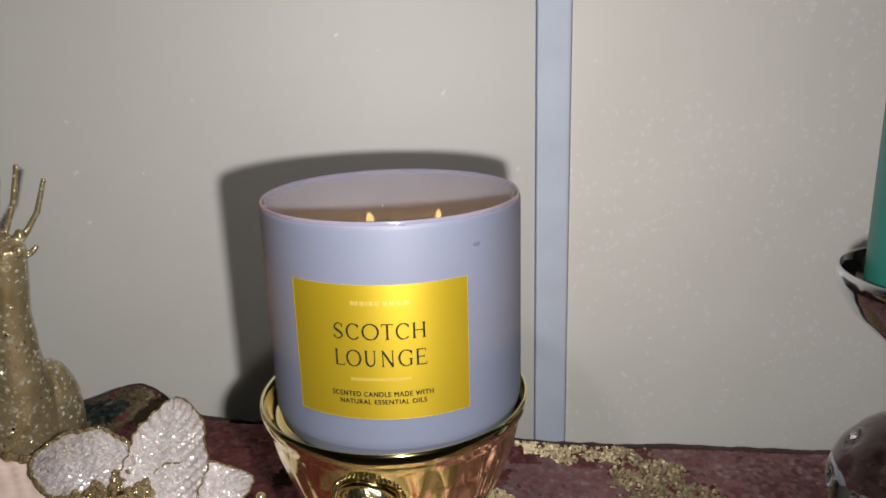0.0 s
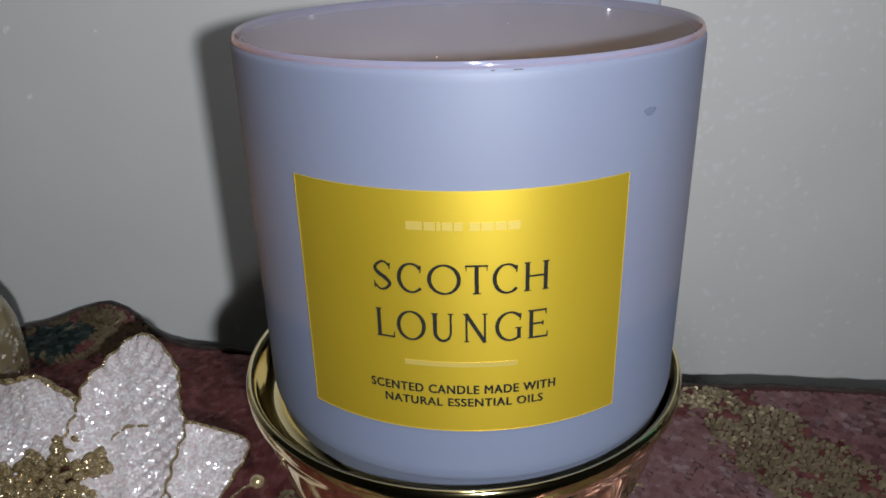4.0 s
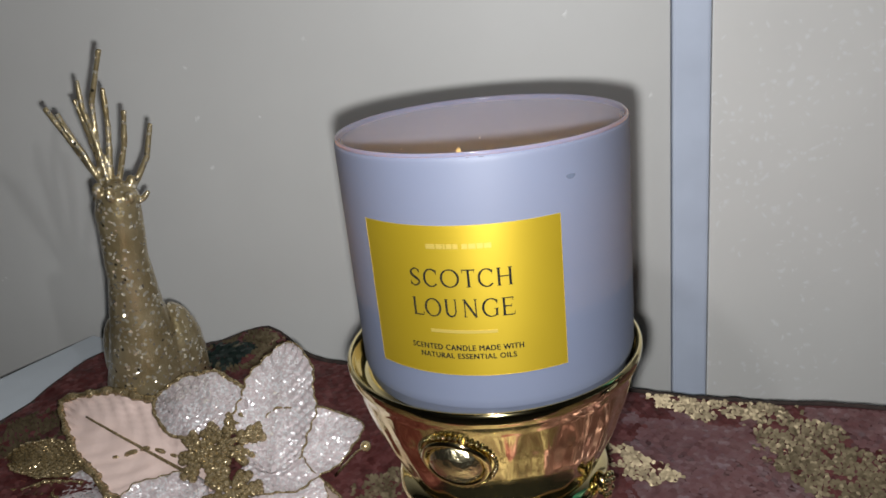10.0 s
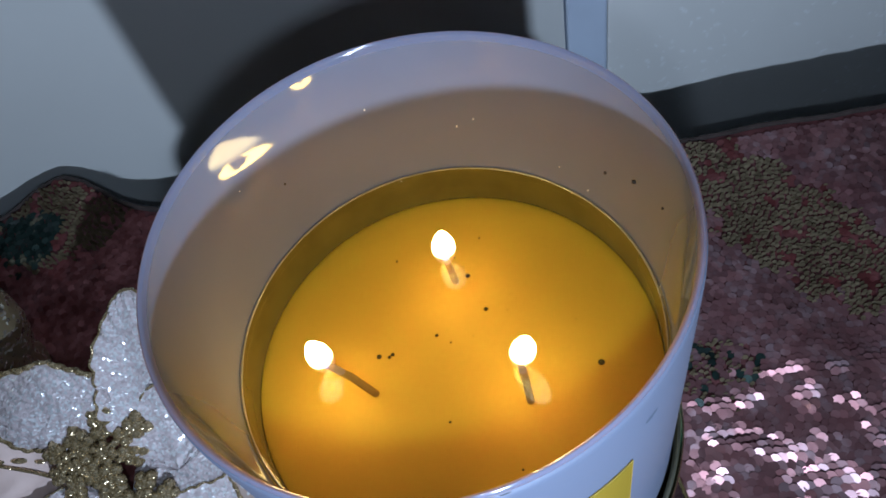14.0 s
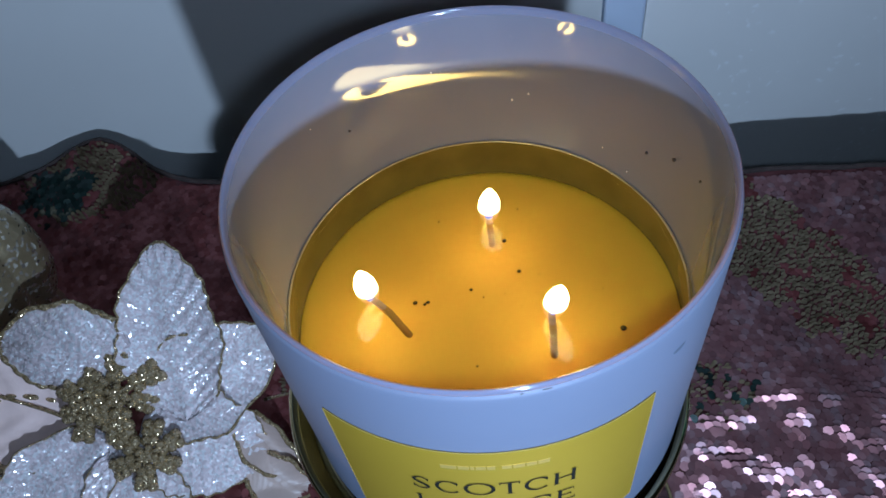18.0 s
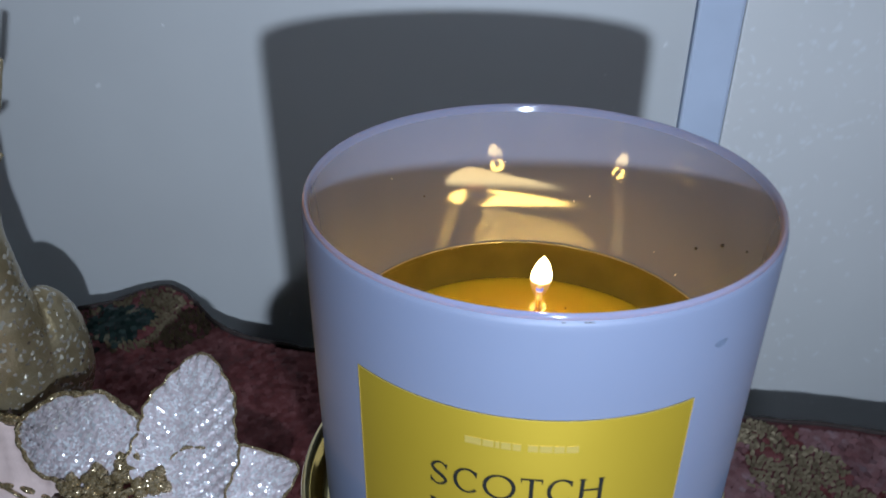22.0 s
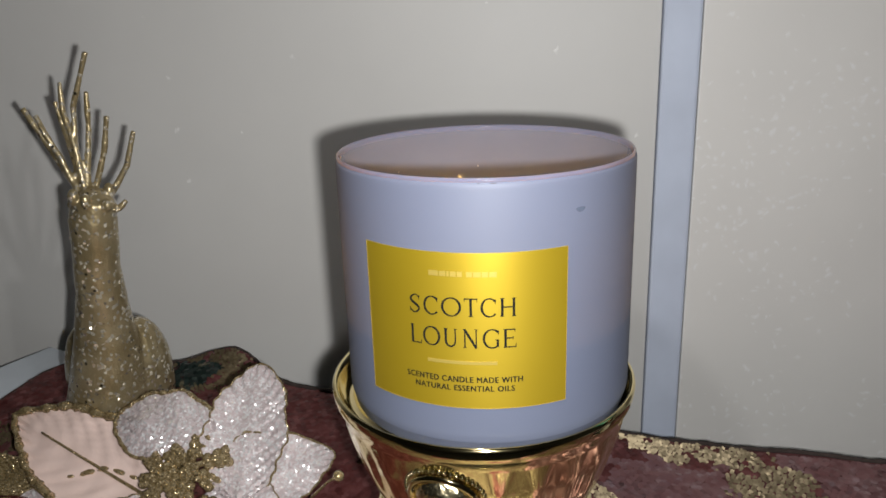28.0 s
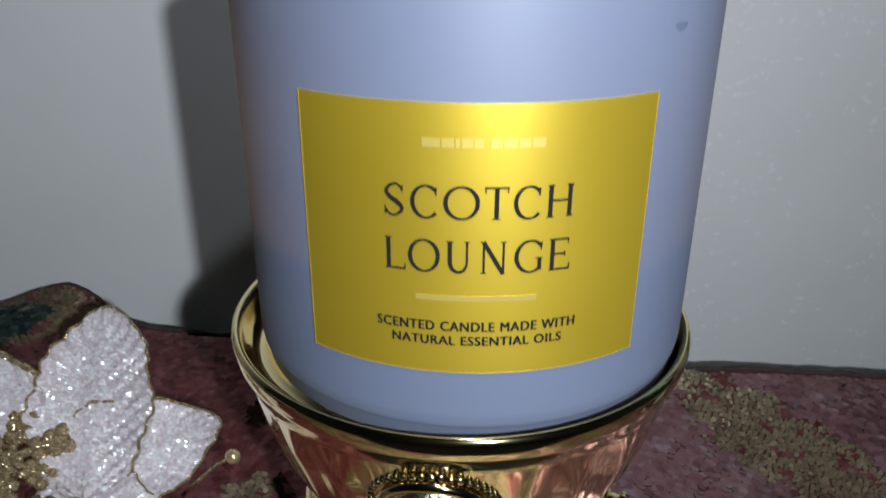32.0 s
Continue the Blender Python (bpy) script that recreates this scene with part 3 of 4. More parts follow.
def sequin_wave(x, y):
    """How far the glinting sequins are tilted up or down, in uneven rows."""
    return math.sin(2 * math.pi * (y * 62 + x * 9 + 1.1 * noise.noise((x * 26, y * 26, 4.0)))) * (0.55 + 0.6 * noise.noise((x * 60, y * 60, 12.0)))


def glint_clumps(x, y):
    """Where the sequins are tilted to throw the lamps at the camera: uneven clumps."""
    lump = noise.noise((x * 38, y * 52, 14.0)) + 0.5 * noise.noise((x * 95, y * 120, 15.0))
    return smoothstep(-0.12, 0.16, lump)


spots = [s for s in sequin_points(0.0036, 0.0031) if zone(*s) != 1] + [s for s in sequin_points(0.0023, 0.0021) if zone(*s) == 1]
SOLO_SEQUINS = [s for s in spots if 0.085 < s[0] < 0.190 and -0.02 < s[1] < 0.058 and zone(*s) == 0][:300]
solo_set = set(SOLO_SEQUINS)
heaps = {0: ([], []), 1: ([], []), 2: ([], []), 3: ([], [])}
for x, y in spots:
    if (x, y) in solo_set:
        continue
    kind = zone(x, y)
    glint = smoothstep(0.07, 0.10, x) * smoothstep(0.075, 0.045, y) * glint_clumps(x, y) if kind == 0 else 0
    wave = sequin_wave(x, y) * glint
    # leans chosen so mauve and champagne sequins glint towards the camera
    lean_y = (-0.10 - 0.42 * glint + 1.05 * wave, -1.9 if y > 0 else -0.1, -0.3, -0.12)[kind]
    c, s, q = sequin_frame(x, y, (0.12 - 0.04 * glint, 0.13, 0.25, 0.12)[kind], (-0.36 * glint, lean_y))
    verts, faces = heaps[kind]
    r = 0.00125 if kind == 1 else 0.0022 + 0.0004 * glint
    if kind == 1:
        c += Vector((random.uniform(-0.0008, 0.0008), random.uniform(-0.0008, 0.0008), random.uniform(-0.0003, 0.0006)))
    k0 = len(verts)
    verts.extend(tuple(c + (s * math.cos(a) + q * math.sin(a)) * r) for a in [k * math.pi / 4 for k in range(8)])
    faces.append(tuple(range(k0, k0 + 8)))
for kind, mat, label in ((0, SEQUIN, "mauve burgundy sequins"), (1, SEQUIN_GOLD, "matte champagne sequin backs"), (2, SEQUIN_DARK, "dark green sequin patch"), (3, SEQUIN_RED, "deep burgundy sequins")):
    me = bpy.data.meshes.new("sequin_field")
    me.from_pydata([(x, y, z - table_z(0)) for x, y, z in heaps[kind][0]], [], heaps[kind][1])
    me.materials.append(mat)
    ob = new("sequin_field", me)
    ob.parent = runner
    tagged(ob, label, kind="stuff")

# ---- the gold pedestal holder ----
HX, HY = -0.0022, 0.0
holder = thing("candle_holder", (HX, HY, table_z(0)), "polished gold pedestal candle holder with medallions and black foot", "candle holder")
facets = lambda a, z: 0.006 * math.cos(a * 24) * smoothstep(-0.006, -0.012, z) * smoothstep(-0.047, -0.038, z)
bowl_out = [(0.0543, 0.0022), (0.0554, 0.0032), (0.0564, 0.0019), (0.0562, -0.0014), (0.0548, -0.0042), (0.0538, -0.0065), (0.0508, -0.0180), (0.0468, -0.0300), (0.0395, -0.0470), (0.0380, -0.0485)]
bowl_in = [(0.0, -0.0032), (0.0455, -0.0032), (0.0480, -0.0052), (0.0505, -0.0054), (0.0522, -0.0036), (0.0535, -0.0006), (0.0543, 0.0022)]
part("bowl", lathe(rounded(bowl_in, 0.0015) + rounded(bowl_out, 0.0025)[1:] + [(0.034, -0.0490), (0.0, -0.0490)], (HX, HY, 0), 192, facets), GOLD, holder)
collar = [(0.0, -0.0482), (0.0374, -0.0484), (0.0402, -0.0500), (0.0424, -0.0525), (0.0426, -0.0555), (0.0400, -0.0595), (0.0340, -0.0620), (0.0, -0.0620)]
part("collar", lathe(rounded(collar, 0.002), (HX, HY, 0), 128), GOLD, holder)
neck = [(0.0, -0.0615), (0.0330, -0.0615), (0.0270, -0.0690), (0.0235, -0.0780), (0.0235, -0.0860), (0.0290, -0.0920), (0.0, -0.0920)]
part("neck", lathe(rounded(neck, 0.006, 6), (HX, HY, 0), 96), GOLD, holder)
foot = [(0.0, -0.0900), (0.0280, -0.0905), (0.0420, -0.0945), (0.0550, -0.1030), (0.0640, -0.1140), (0.0690, -0.1250), (0.0715, -0.1300), (0.0720, -0.1340), (0.0700, table_z(0) + 0.0032), (0.0, table_z(0) + 0.0032)]
part("foot", lathe(rounded(foot, 0.004, 5), (HX, HY, 0), 128), BLACK_FOOT, holder, "glossy black foot")
edge = [(HX + 0.0722 * math.cos(a), HY + 0.0722 * math.sin(a), -0.1322) for a in [2 * math.pi * k / 96 for k in range(97)]]
part("foot_edge", tube(edge, 0.0012, 8, caps=False), GOLD, holder, "thin gold edge of the foot")


def on_bowl(angle, z, out=0.0):
    r = np.interp(-z, [0.0065, 0.0180, 0.0300, 0.0470, 0.0530], [0.0538, 0.0508, 0.0468, 0.0395, 0.0425]) + out
    return Vector((HX + r * math.sin(angle), HY - r * math.cos(angle), z))


for angle in (-0.10, -0.10 + 2 * math.pi / 3, -0.10 - 2 * math.pi / 3):
    mid = on_bowl(angle, -0.0195)
    nrm = Vector((math.sin(angle), -math.cos(angle), -0.30)).normalized()
    s = Vector((math.cos(angle), math.sin(angle), 0))
    up = nrm.cross(s) * -1
    bm = bmesh.new()
    dome = bmesh.ops.create_uvsphere(bm, u_segments=40, v_segments=20, radius=1.0)["verts"]
    for v in dome:
        v.co = mid + s * v.co.x * 0.0098 + up * v.co.y * 0.0090 + nrm * v.co.z * 0.0052
    medal = part("medallion", bm, HAMMERED, holder, "pebbled gold medallion")
    ring = [mid + s * math.cos(a) * 0.0112 + up * math.sin(a) * 0.0103 + nrm * (0.0010 - 0.0009 * math.cos(a) ** 2) for a in [2 * math.pi * k / 40 for k in range(41)]]
    part("medallion_ring", tube(ring, 0.0013, 8, caps=False), GOLD, medal)
    for k in range(44):
        a = 2 * math.pi * k / 44
        c = mid + s * math.cos(a) * 0.0136 + up * math.sin(a) * 0.0126 + nrm * (0.0003 - 0.0022 * abs(math.cos(a)) ** 2)
        part("bead", blob(c, (0.00088,) * 3, seg=10), GOLD, medal)
for angle in (1.25, 1.25 + math.pi):
    c = on_bowl(angle, -0.0515, 0.0012)
    knob = part("rosette", blob(c, (0.0040, 0.0040, 0.0048), seg=20), GOLD, holder)
    for k in range(8):
        a = 2 * math.pi * k / 8
        t3 = Vector((math.cos(angle), math.sin(angle), 0))
        part("rosette_petal", blob(c + Vector((math.sin(angle), -math.cos(angle), 0)) * 0.0026 + t3 * math.cos(a) * 0.0036 + Vector((0, 0, math.sin(a) * 0.0042)), (0.0014,) * 3, seg=10), GOLD, knob)

# ---- the candle ----
R, H, RIN, RTOP = 0.0512, 0.0872, 0.0478, 0.0495
candle = thing("jar_candle", (0, 0, -0.003), "lit three-wick candle in a satin periwinkle glass jar", "candle")
outer = [(0.0, 0.0), (0.0470, 0.0), (0.0496, 0.0006), (0.0508, 0.0020), (R, 0.0046), (R, 0.0400), (R, 0.0600), (R, 0.0842), (0.0511, 0.0853), (0.0507, 0.0860)]
jar = part("jar", lathe([(r, z - 0.0028 * (1 if z < 0.001 else 0)) for r, z in rounded(outer, 0.001)], (0, 0, 0), 160), JAR, candle)
lip = [(0.0507, 0.0859), (0.0508, 0.0866), (0.0506, 0.0870), (0.0503, H + 0.0001), (0.0498, 0.0867), (RTOP, 0.0853)]
part("rim", lathe(rounded(lip, 0.0006), (0, 0, 0), 160), LIP, candle, "glossy pale blue glass lip")
inner = part("inner_wall", lathe([(RTOP, 0.0853), (0.0490, 0.0790), (0.0487, 0.0725), (0.0485, 0.0640), (0.0483, 0.0560), (RIN, 0.0452)], (0, 0, 0), 128), JAR_IN, candle, "clear glass inside of the jar")
inner.visible_shadow = False
wet = part("wet_wall", lathe([(RIN, 0.0452), (RIN, 0.0380), (RIN, 0.0310), (0.0470, 0.0300)], (0, 0, 0), 128), WET, candle, "jar glass under the amber liquid")
wet.visible_shadow = False
wax_top = [(0.0, 0.0322)] + [(r, 0.0322 + 0.0005 * (r / 0.0478) ** 4) for r in (0.012, 0.024, 0.036, 0.044, 0.0476)] + [(0.0476, 0.0040), (0.0, 0.0040)]
part("wax", lathe(wax_top, (0, 0, 0), 96), WAX, candle, "amber wax glowing under a melted pool")
pool = part("melted_wax", lathe([(0.0, 0.0440), (0.0462, 0.0440), (0.0472, 0.0444), (0.0477, 0.0453)], (0, 0, 0), 128), LIQUID, candle, "clear melted amber wax pool")
pool.visible_shadow = False
if pool.data.polygons[len(pool.data.polygons) // 2].normal.z < 0:
    pool.data.flip_normals()
WICKS = [((-0.0195, -0.0056, 0.0318), FLAMES[0]), ((0.0022, 0.0215, 0.0318), FLAMES[1]), ((0.0158, -0.0135, 0.0318), FLAMES[2])]
LEANS = [(-0.10, 0.05), (0.06, 0.02), (0.18, -0.02)]
for (foot_at, tip), (lx, ly) in zip(WICKS, LEANS):
    a, b = Vector(foot_at), Vector(tip)
    mid = (a + b) / 2 + Vector((0, 0, 0.002))
    wick = part("wick", tube([a, mid, b, b + Vector((lx * 0.006, ly * 0.006, 0.0018))], [0.0009, 0.0009, 0.0008, 0.0008], 8), WICK, candle)
    prof = [(0.0, -0.0022), (0.0015, -0.0016), (0.0024, 0.0004), (0.0028, 0.0026), (0.0026, 0.0048), (0.0018, 0.0070), (0.0009, 0.0086), (0.0, 0.0096)]
    bm = lathe(prof, (0, 0, 0), 20)
    for v in bm.verts:
        h = v.co.z + 0.0022
        v.co = Vector((v.co.x + lx * h + b.x, v.co.y + ly * h + b.y, v.co.z + b.z + 0.0004))
    part("ember", blob(b + Vector((lx * 0.008, ly * 0.008, 0.0022)), (0.0009, 0.0009, 0.0012), seg=12), EMBER, wick, "glowing orange wick tip")
    part("flame_root", blob(b + Vector((lx * 0.002, ly * 0.002, 0.0000)), (0.00105, 0.00105, 0.0010), seg=12), BLUE_ZONE, wick, "small blue root of the flame")
    flame = part("flame", bm, FLAME, wick, "small bright candle flame")
    flame.visible_shadow = False
for k in range(10):
    a, r = random.uniform(0, 6.28), 0.036 * math.sqrt(random.random())
    part("soot_speck", blob((r * math.cos(a), r * math.sin(a), 0.0327), (random.uniform(0.0002, 0.0005),) * 2 + (0.0003,), seg=8), SOOT, candle)
for x, y, s in ((-0.0183, 0.0036, 0.0009), (-0.0150, 0.0036, 0.0007), (-0.0158, 0.0030, 0.0006), (0.0330, -0.0070, 0.0011), (0.0088, 0.0118, 0.0008), (0.0055, 0.0222, 0.0009)):
    part("soot_speck", blob((x, y, 0.0327), (s * 0.75, s * 0.75, 0.0003), seg=8), SOOT, candle)
for a, z, size in ((0.35, 0.066, 0.0005), (0.55, 0.060, 0.0004), (0.10, 0.071, 0.0003), (2.3, 0.064, 0.0003)):
    part("soot_speck", blob(((RIN - 0.0002) * math.cos(a), (RIN - 0.0002) * math.sin(a), z), (size,) * 3, seg=8), SOOT, candle)

ring = [Vector((0.0474 * math.cos(k * math.pi / 60), 0.0474 * math.sin(k * math.pi / 60), 0.0455)) for k in range(121)]
part("meniscus", tube(ring, [0.00028 + 0.00010 * noise.noise(p * 160) for p in ring], 8), MENISCUS, candle, "shiny wet edge of the melted wax")
for k in range(12):
    a, z = random.uniform(0.5, 2.7), random.uniform(0.048, 0.080)
    r = RIN + (RTOP - RIN) * (z - 0.0452) / 0.04 - 0.0001
    size = random.uniform(0.00012, 0.00026)
    part("wax_droplet", blob((r * math.cos(a), r * math.sin(a), z), (size, size, size * 1.5), seg=8), DROPLET, candle)


def round_jar(s, z, lift):
    """A point at s metres round the jar from its front."""
    r = R + lift
    return Vector((r * math.sin(s / R), -r * math.cos(s / R), z))


def jar_patch(s0, s1, z0, z1, lift, thick=0.00012, ns=40, nz=8):
    bm = bmesh.new()
    rows = [[bm.verts.new(round_jar(s0 + (s1 - s0) * i / ns, z0 + (z1 - z0) * j / nz, lift)) for i in range(ns + 1)] for j in range(nz + 1)]
    for j in range(nz):
        for i in range(ns):
            bm.faces.new((rows[j][i], rows[j][i + 1], rows[j + 1][i + 1], rows[j + 1][i]))
    geo = bmesh.ops.extrude_face_region(bm, geom=bm.faces[:])
    for v in [g for g in geo["geom"] if isinstance(g, bmesh.types.BMVert)]:
        flat = Vector((v.co.x, v.co.y, 0)).normalized()
        v.co -= flat * thick
    bmesh.ops.recalc_face_normals(bm, faces=bm.faces)
    return bm


paper = part("label", jar_patch(-0.0330, 0.0332, 0.0149, 0.0652, 0.00028, 0.0002, 56, 10), LABEL, candle, "brushed gold paper label")
for s0, s1, z0, z1 in ((-0.0331, -0.0330, 0.0149, 0.0652), (0.0332, 0.0333, 0.0149, 0.0652), (-0.0331, 0.0333, 0.0652, 0.06535), (-0.0331, 0.0333, 0.01475, 0.0149)):
    part("label_edge", jar_patch(s0, s1, z0, z1, 0.00034, 0.0001, 40 if s1 - s0 > 0.01 else 1, 8), FOIL, paper, "bright foil edge")


def lettering(text, s0, s1, z0, cap, mat, spacing=1.0, bolder=0.00008):
    """One line of small plain print, bent round the jar."""
    data = bpy.data.curves.new("lettering", "FONT")
    data.body, data.size, data.space_character = text, 1.0, spacing
    data.resolution_u = 4
    ob = bpy.data.objects.new("lettering", data)
    scene.collection.objects.link(ob)
    bpy.context.view_layer.update()
    me = bpy.data.meshes.new_from_object(ob.evaluated_get(bpy.context.evaluated_depsgraph_get()))
    bpy.data.objects.remove(ob)
    xs = [v.co.x for v in me.vertices]
    lo, hi = min(xs), max(xs)
    bm = bmesh.new()
    for k, (ds, dz) in enumerate(((-1, 0.3), (1, 0.3), (-1, -0.3), (1, -0.3))):
        first = len(bm.verts)
        bm.from_mesh(me)
        bm.verts.ensure_lookup_table()
        for v in bm.verts[first:]:
            v.co = round_jar(s0 + (v.co.x - lo) / (hi - lo) * (s1 - s0) + ds * bolder, z0 + v.co.y / 0.73 * cap + dz * bolder, 0.00042 + 0.000015 * k) - BASE[paper.name]
    bm.to_mesh(me)
    bm.free()
    me.materials.clear()
    me.materials.append(mat)
    out = new("lettering", me)
    out.parent = paper
    return out


THICK, THIN = 0.76, 0.40


def ink_strip(bm, path, widths):
    """A pen stroke on the label: a centre line in millimetres (round, up) with its width at each point."""
    left, right = [], []
    for i, (x, y) in enumerate(path):
        (xa, ya), (xb, yb) = path[max(i - 1, 0)], path[min(i + 1, len(path) - 1)]
        n = math.hypot(xb - xa, yb - ya) or 1.0
        nx, ny, w = (ya - yb) / n, (xb - xa) / n, widths[i] / 2
        left.append(bm.verts.new(round_jar((x + nx * w) / 1000, (y + ny * w) / 1000, 0.00044) - BASE[paper.name]))
        right.append(bm.verts.new(round_jar((x - nx * w) / 1000, (y - ny * w) / 1000, 0.00044) - BASE[paper.name]))
    for i in range(len(path) - 1):
        bm.faces.new((right[i], right[i + 1], left[i + 1], left[i]))


def ink_line(bm, x0, y0, x1, y1, w0, w1=None):
    w1 = w0 if w1 is None else w1
    ink_strip(bm, [(x0 + (x1 - x0) * k / 8, y0 + (y1 - y0) * k / 8) for k in range(9)], [w0 + (w1 - w0) * k / 8 for k in range(9)])


def ink_arc(bm, cx, cy, rx, ry, a0, a1):
    """A bowl: broad at its sides, fine at top and bottom."""
    turns = [radians(a0 + (a1 - a0) * k / 44) for k in range(45)]
    ink_strip(bm, [(cx + rx * math.cos(a), cy + ry * math.sin(a)) for a in turns], [THIN + (THICK - THIN) * abs(math.cos(a - 0.12)) ** 1.3 for a in turns])


def ink_curve(bm, knots, widths):
    """A smooth stroke through knots."""
    path, wide = [], []
    for i in range(len(knots) - 1):
        p = [Vector(knots[min(max(j, 0), len(knots) - 1)]) for j in (i - 1, i, i + 1, i + 2)]
        for k in range(10 if i < len(knots) - 2 else 11):
            u = k / 10
            q = 0.5 * (2 * p[1] + (p[2] - p[0]) * u + (2 * p[0] - 5 * p[1] + 4 * p[2] - p[3]) * u * u + (3 * p[1] - p[0] - 3 * p[2] + p[3]) * u ** 3)
            path.append((q.x, q.y))
            wide.append(widths[i] + (widths[i + 1] - widths[i]) * u)
    ink_strip(bm, path, wide)


def foot_serif(bm, x, y, reach=0.62):
    ink_line(bm, x - reach, y, x + reach, y, 0.26)


def capital(letter, x0, x1, y0, y1):
    """One serif capital of the title, filling its box on the label (millimetres)."""
    bm = bmesh.new()
    w, h = x1 - x0, y1 - y0
    cx, cy, t = (x0 + x1) / 2, (y0 + y1) / 2, THICK / 2
    top, low = y1 - 0.13, y0 + 0.13
    if letter in "OCG":
        rx, ry = w / 2 - t * 0.9, h / 2 - THIN / 2 + 0.12
        if letter == "O":
            ink_arc(bm, cx, cy, rx, ry, 0, 360)
        else:
            cx, rx = x0 + w * 0.56, w * 0.56 - t
            ink_arc(bm, cx, cy, rx, ry, 42, 318 if letter == "C" else 308)
            ex = cx + rx * math.cos(radians(42))
            ink_line(bm, ex - 0.02, y1 - h * 0.30, ex + 0.05, y1 - h * 0.06, 0.24, 0.34)
            if letter == "G":
                gx = cx + rx * math.cos(radians(308)) + 0.12
                ink_line(bm, gx, y0 + h * 0.06, gx, y0 + h * 0.44, THICK * 0.92)
                ink_line(bm, gx - 0.75, y0 + h * 0.44, gx + 0.55, y0 + h * 0.44, 0.26)
    elif letter == "S":
        knots = [(x1 - 0.32, y1 - h * 0.16), (x0 + w * 0.62, y1 - 0.10), (x0 + w * 0.30, y1 - h * 0.09), (x0 + w * 0.12, y1 - h * 0.26), (x0 + w * 0.30, y1 - h * 0.43), (x0 + w * 0.66, y0 + h * 0.42), (x1 - w * 0.10, y0 + h * 0.24), (x0 + w * 0.68, y0 + h * 0.06), (x0 + w * 0.36, y0 + 0.10), (x0 + 0.28, y0 + h * 0.17)]
        ink_curve(bm, knots, [THIN, THIN, 0.5, 0.66, 0.84, 0.86, 0.66, 0.5, THIN, THIN])
        ink_line(bm, x1 - 0.34, y1 - h * 0.27, x1 - 0.26, y1 - h * 0.05, 0.22, 0.32)
        ink_line(bm, x0 + 0.26, y0 + h * 0.04, x0 + 0.20, y0 + h * 0.29, 0.32, 0.22)
    elif letter == "T":
        ink_line(bm, cx, y0, cx, y1, THICK)
        ink_line(bm, x0, y1 - THIN / 2, x1, y1 - THIN / 2, THIN)
        ink_line(bm, x0 + 0.12, y1, x0 + 0.20, y1 - h * 0.20, 0.26, 0.16)
        ink_line(bm, x1 - 0.12, y1, x1 - 0.20, y1 - h * 0.20, 0.26, 0.16)
        foot_serif(bm, cx, low, 0.72)
    elif letter == "H":
        for x in (x0 + 0.62, x1 - 0.62):
            ink_line(bm, x, y0, x, y1, THICK)
            foot_serif(bm, x, low)
            foot_serif(bm, x, top)
        ink_line(bm, x0 + 0.62, cy + 0.1, x1 - 0.62, cy + 0.1, THIN)
    elif letter in "LE":
        x = x0 + 0.62
        ink_line(bm, x, y0, x, y1, THICK)
        foot_serif(bm, x, top)
        foot_serif(bm, x - 0.1, low, 0.5)
        ink_line(bm, x, y0 + THIN / 2, x1 - 0.1, y0 + THIN / 2, THIN)
        ink_line(bm, x1 - 0.20, y0, x1 - 0.04, y0 + h * 0.22, 0.36, 0.16)
        if letter == "E":
            ink_line(bm, x, y1 - THIN / 2, x1 - 0.4, y1 - THIN / 2, THIN)
            ink_line(bm, x1 - 0.5, y1, x1 - 0.42, y1 - h * 0.19, 0.32, 0.16)
            ink_line(bm, x, cy + 0.1, x1 - 0.95, cy + 0.1, THIN)
            ink_line(bm, x1 - 0.98, cy - 0.42, x1 - 0.98, cy + 0.62, 0.22)
    elif letter == "U":
        xa, xb, yb = x0 + 0.55, x1 - 0.5, y0 + h * 0.36
        ink_line(bm, xa, yb, xa, y1, THICK)
        ink_line(bm, xb, yb, xb, y1, THIN)
        turns = [math.pi + math.pi * k / 30 for k in range(31)]
        ink_strip(bm, [((xa + xb) / 2 + (xb - xa) / 2 * math.cos(a), yb + (h * 0.36 - 0.22) * math.sin(a)) for a in turns], [THICK + (THIN - THICK) * k / 30 for k in range(31)])
        foot_serif(bm, xa, top)
        foot_serif(bm, xb, top, 0.5)
    elif letter == "N":
        xa, xb = x0 + 0.5, x1 - 0.5
        ink_line(bm, xa, y0, xa, y1, THIN)
        ink_line(bm, xb, y0 - 0.1, xb, y1, THIN)
        ink_line(bm, xa - 0.12, y1, xb + 0.05, y0 - 0.12, THICK)
        foot_serif(bm, xa, low, 0.5)
        foot_serif(bm, xa - 0.2, top, 0.4)
        foot_serif(bm, xb, top, 0.5)
    bmesh.ops.recalc_face_normals(bm, faces=bm.faces)
    me = bpy.data.meshes.new("lettering")
    bm.to_mesh(me)
    bm.free()
    me.materials.append(INK)
    ob = new("lettering", me)
    ob.parent = paper


for letter, x0, x1 in (("S", -15.9, -12.3), ("C", -11.2, -6.4), ("O", -5.5, 0.6), ("T", 1.4, 5.5), ("C", 6.3, 11.1), ("H", 12.1, 16.8)):
    capital(letter, x0, x1, 45.4, 51.3)
for letter, x0, x1 in (("L", -15.9, -12.2), ("O", -11.7, -6.1), ("U", -4.9, -0.9), ("N", 1.0, 5.4), ("G", 6.8, 11.9), ("E", 13.0, 16.9)):
    capital(letter, x0, x1, 35.3, 41.4)
lettering("SCENTED CANDLE MADE WITH", -0.0178, 0.0188, 0.0237, 0.0020, INK, 1.12)
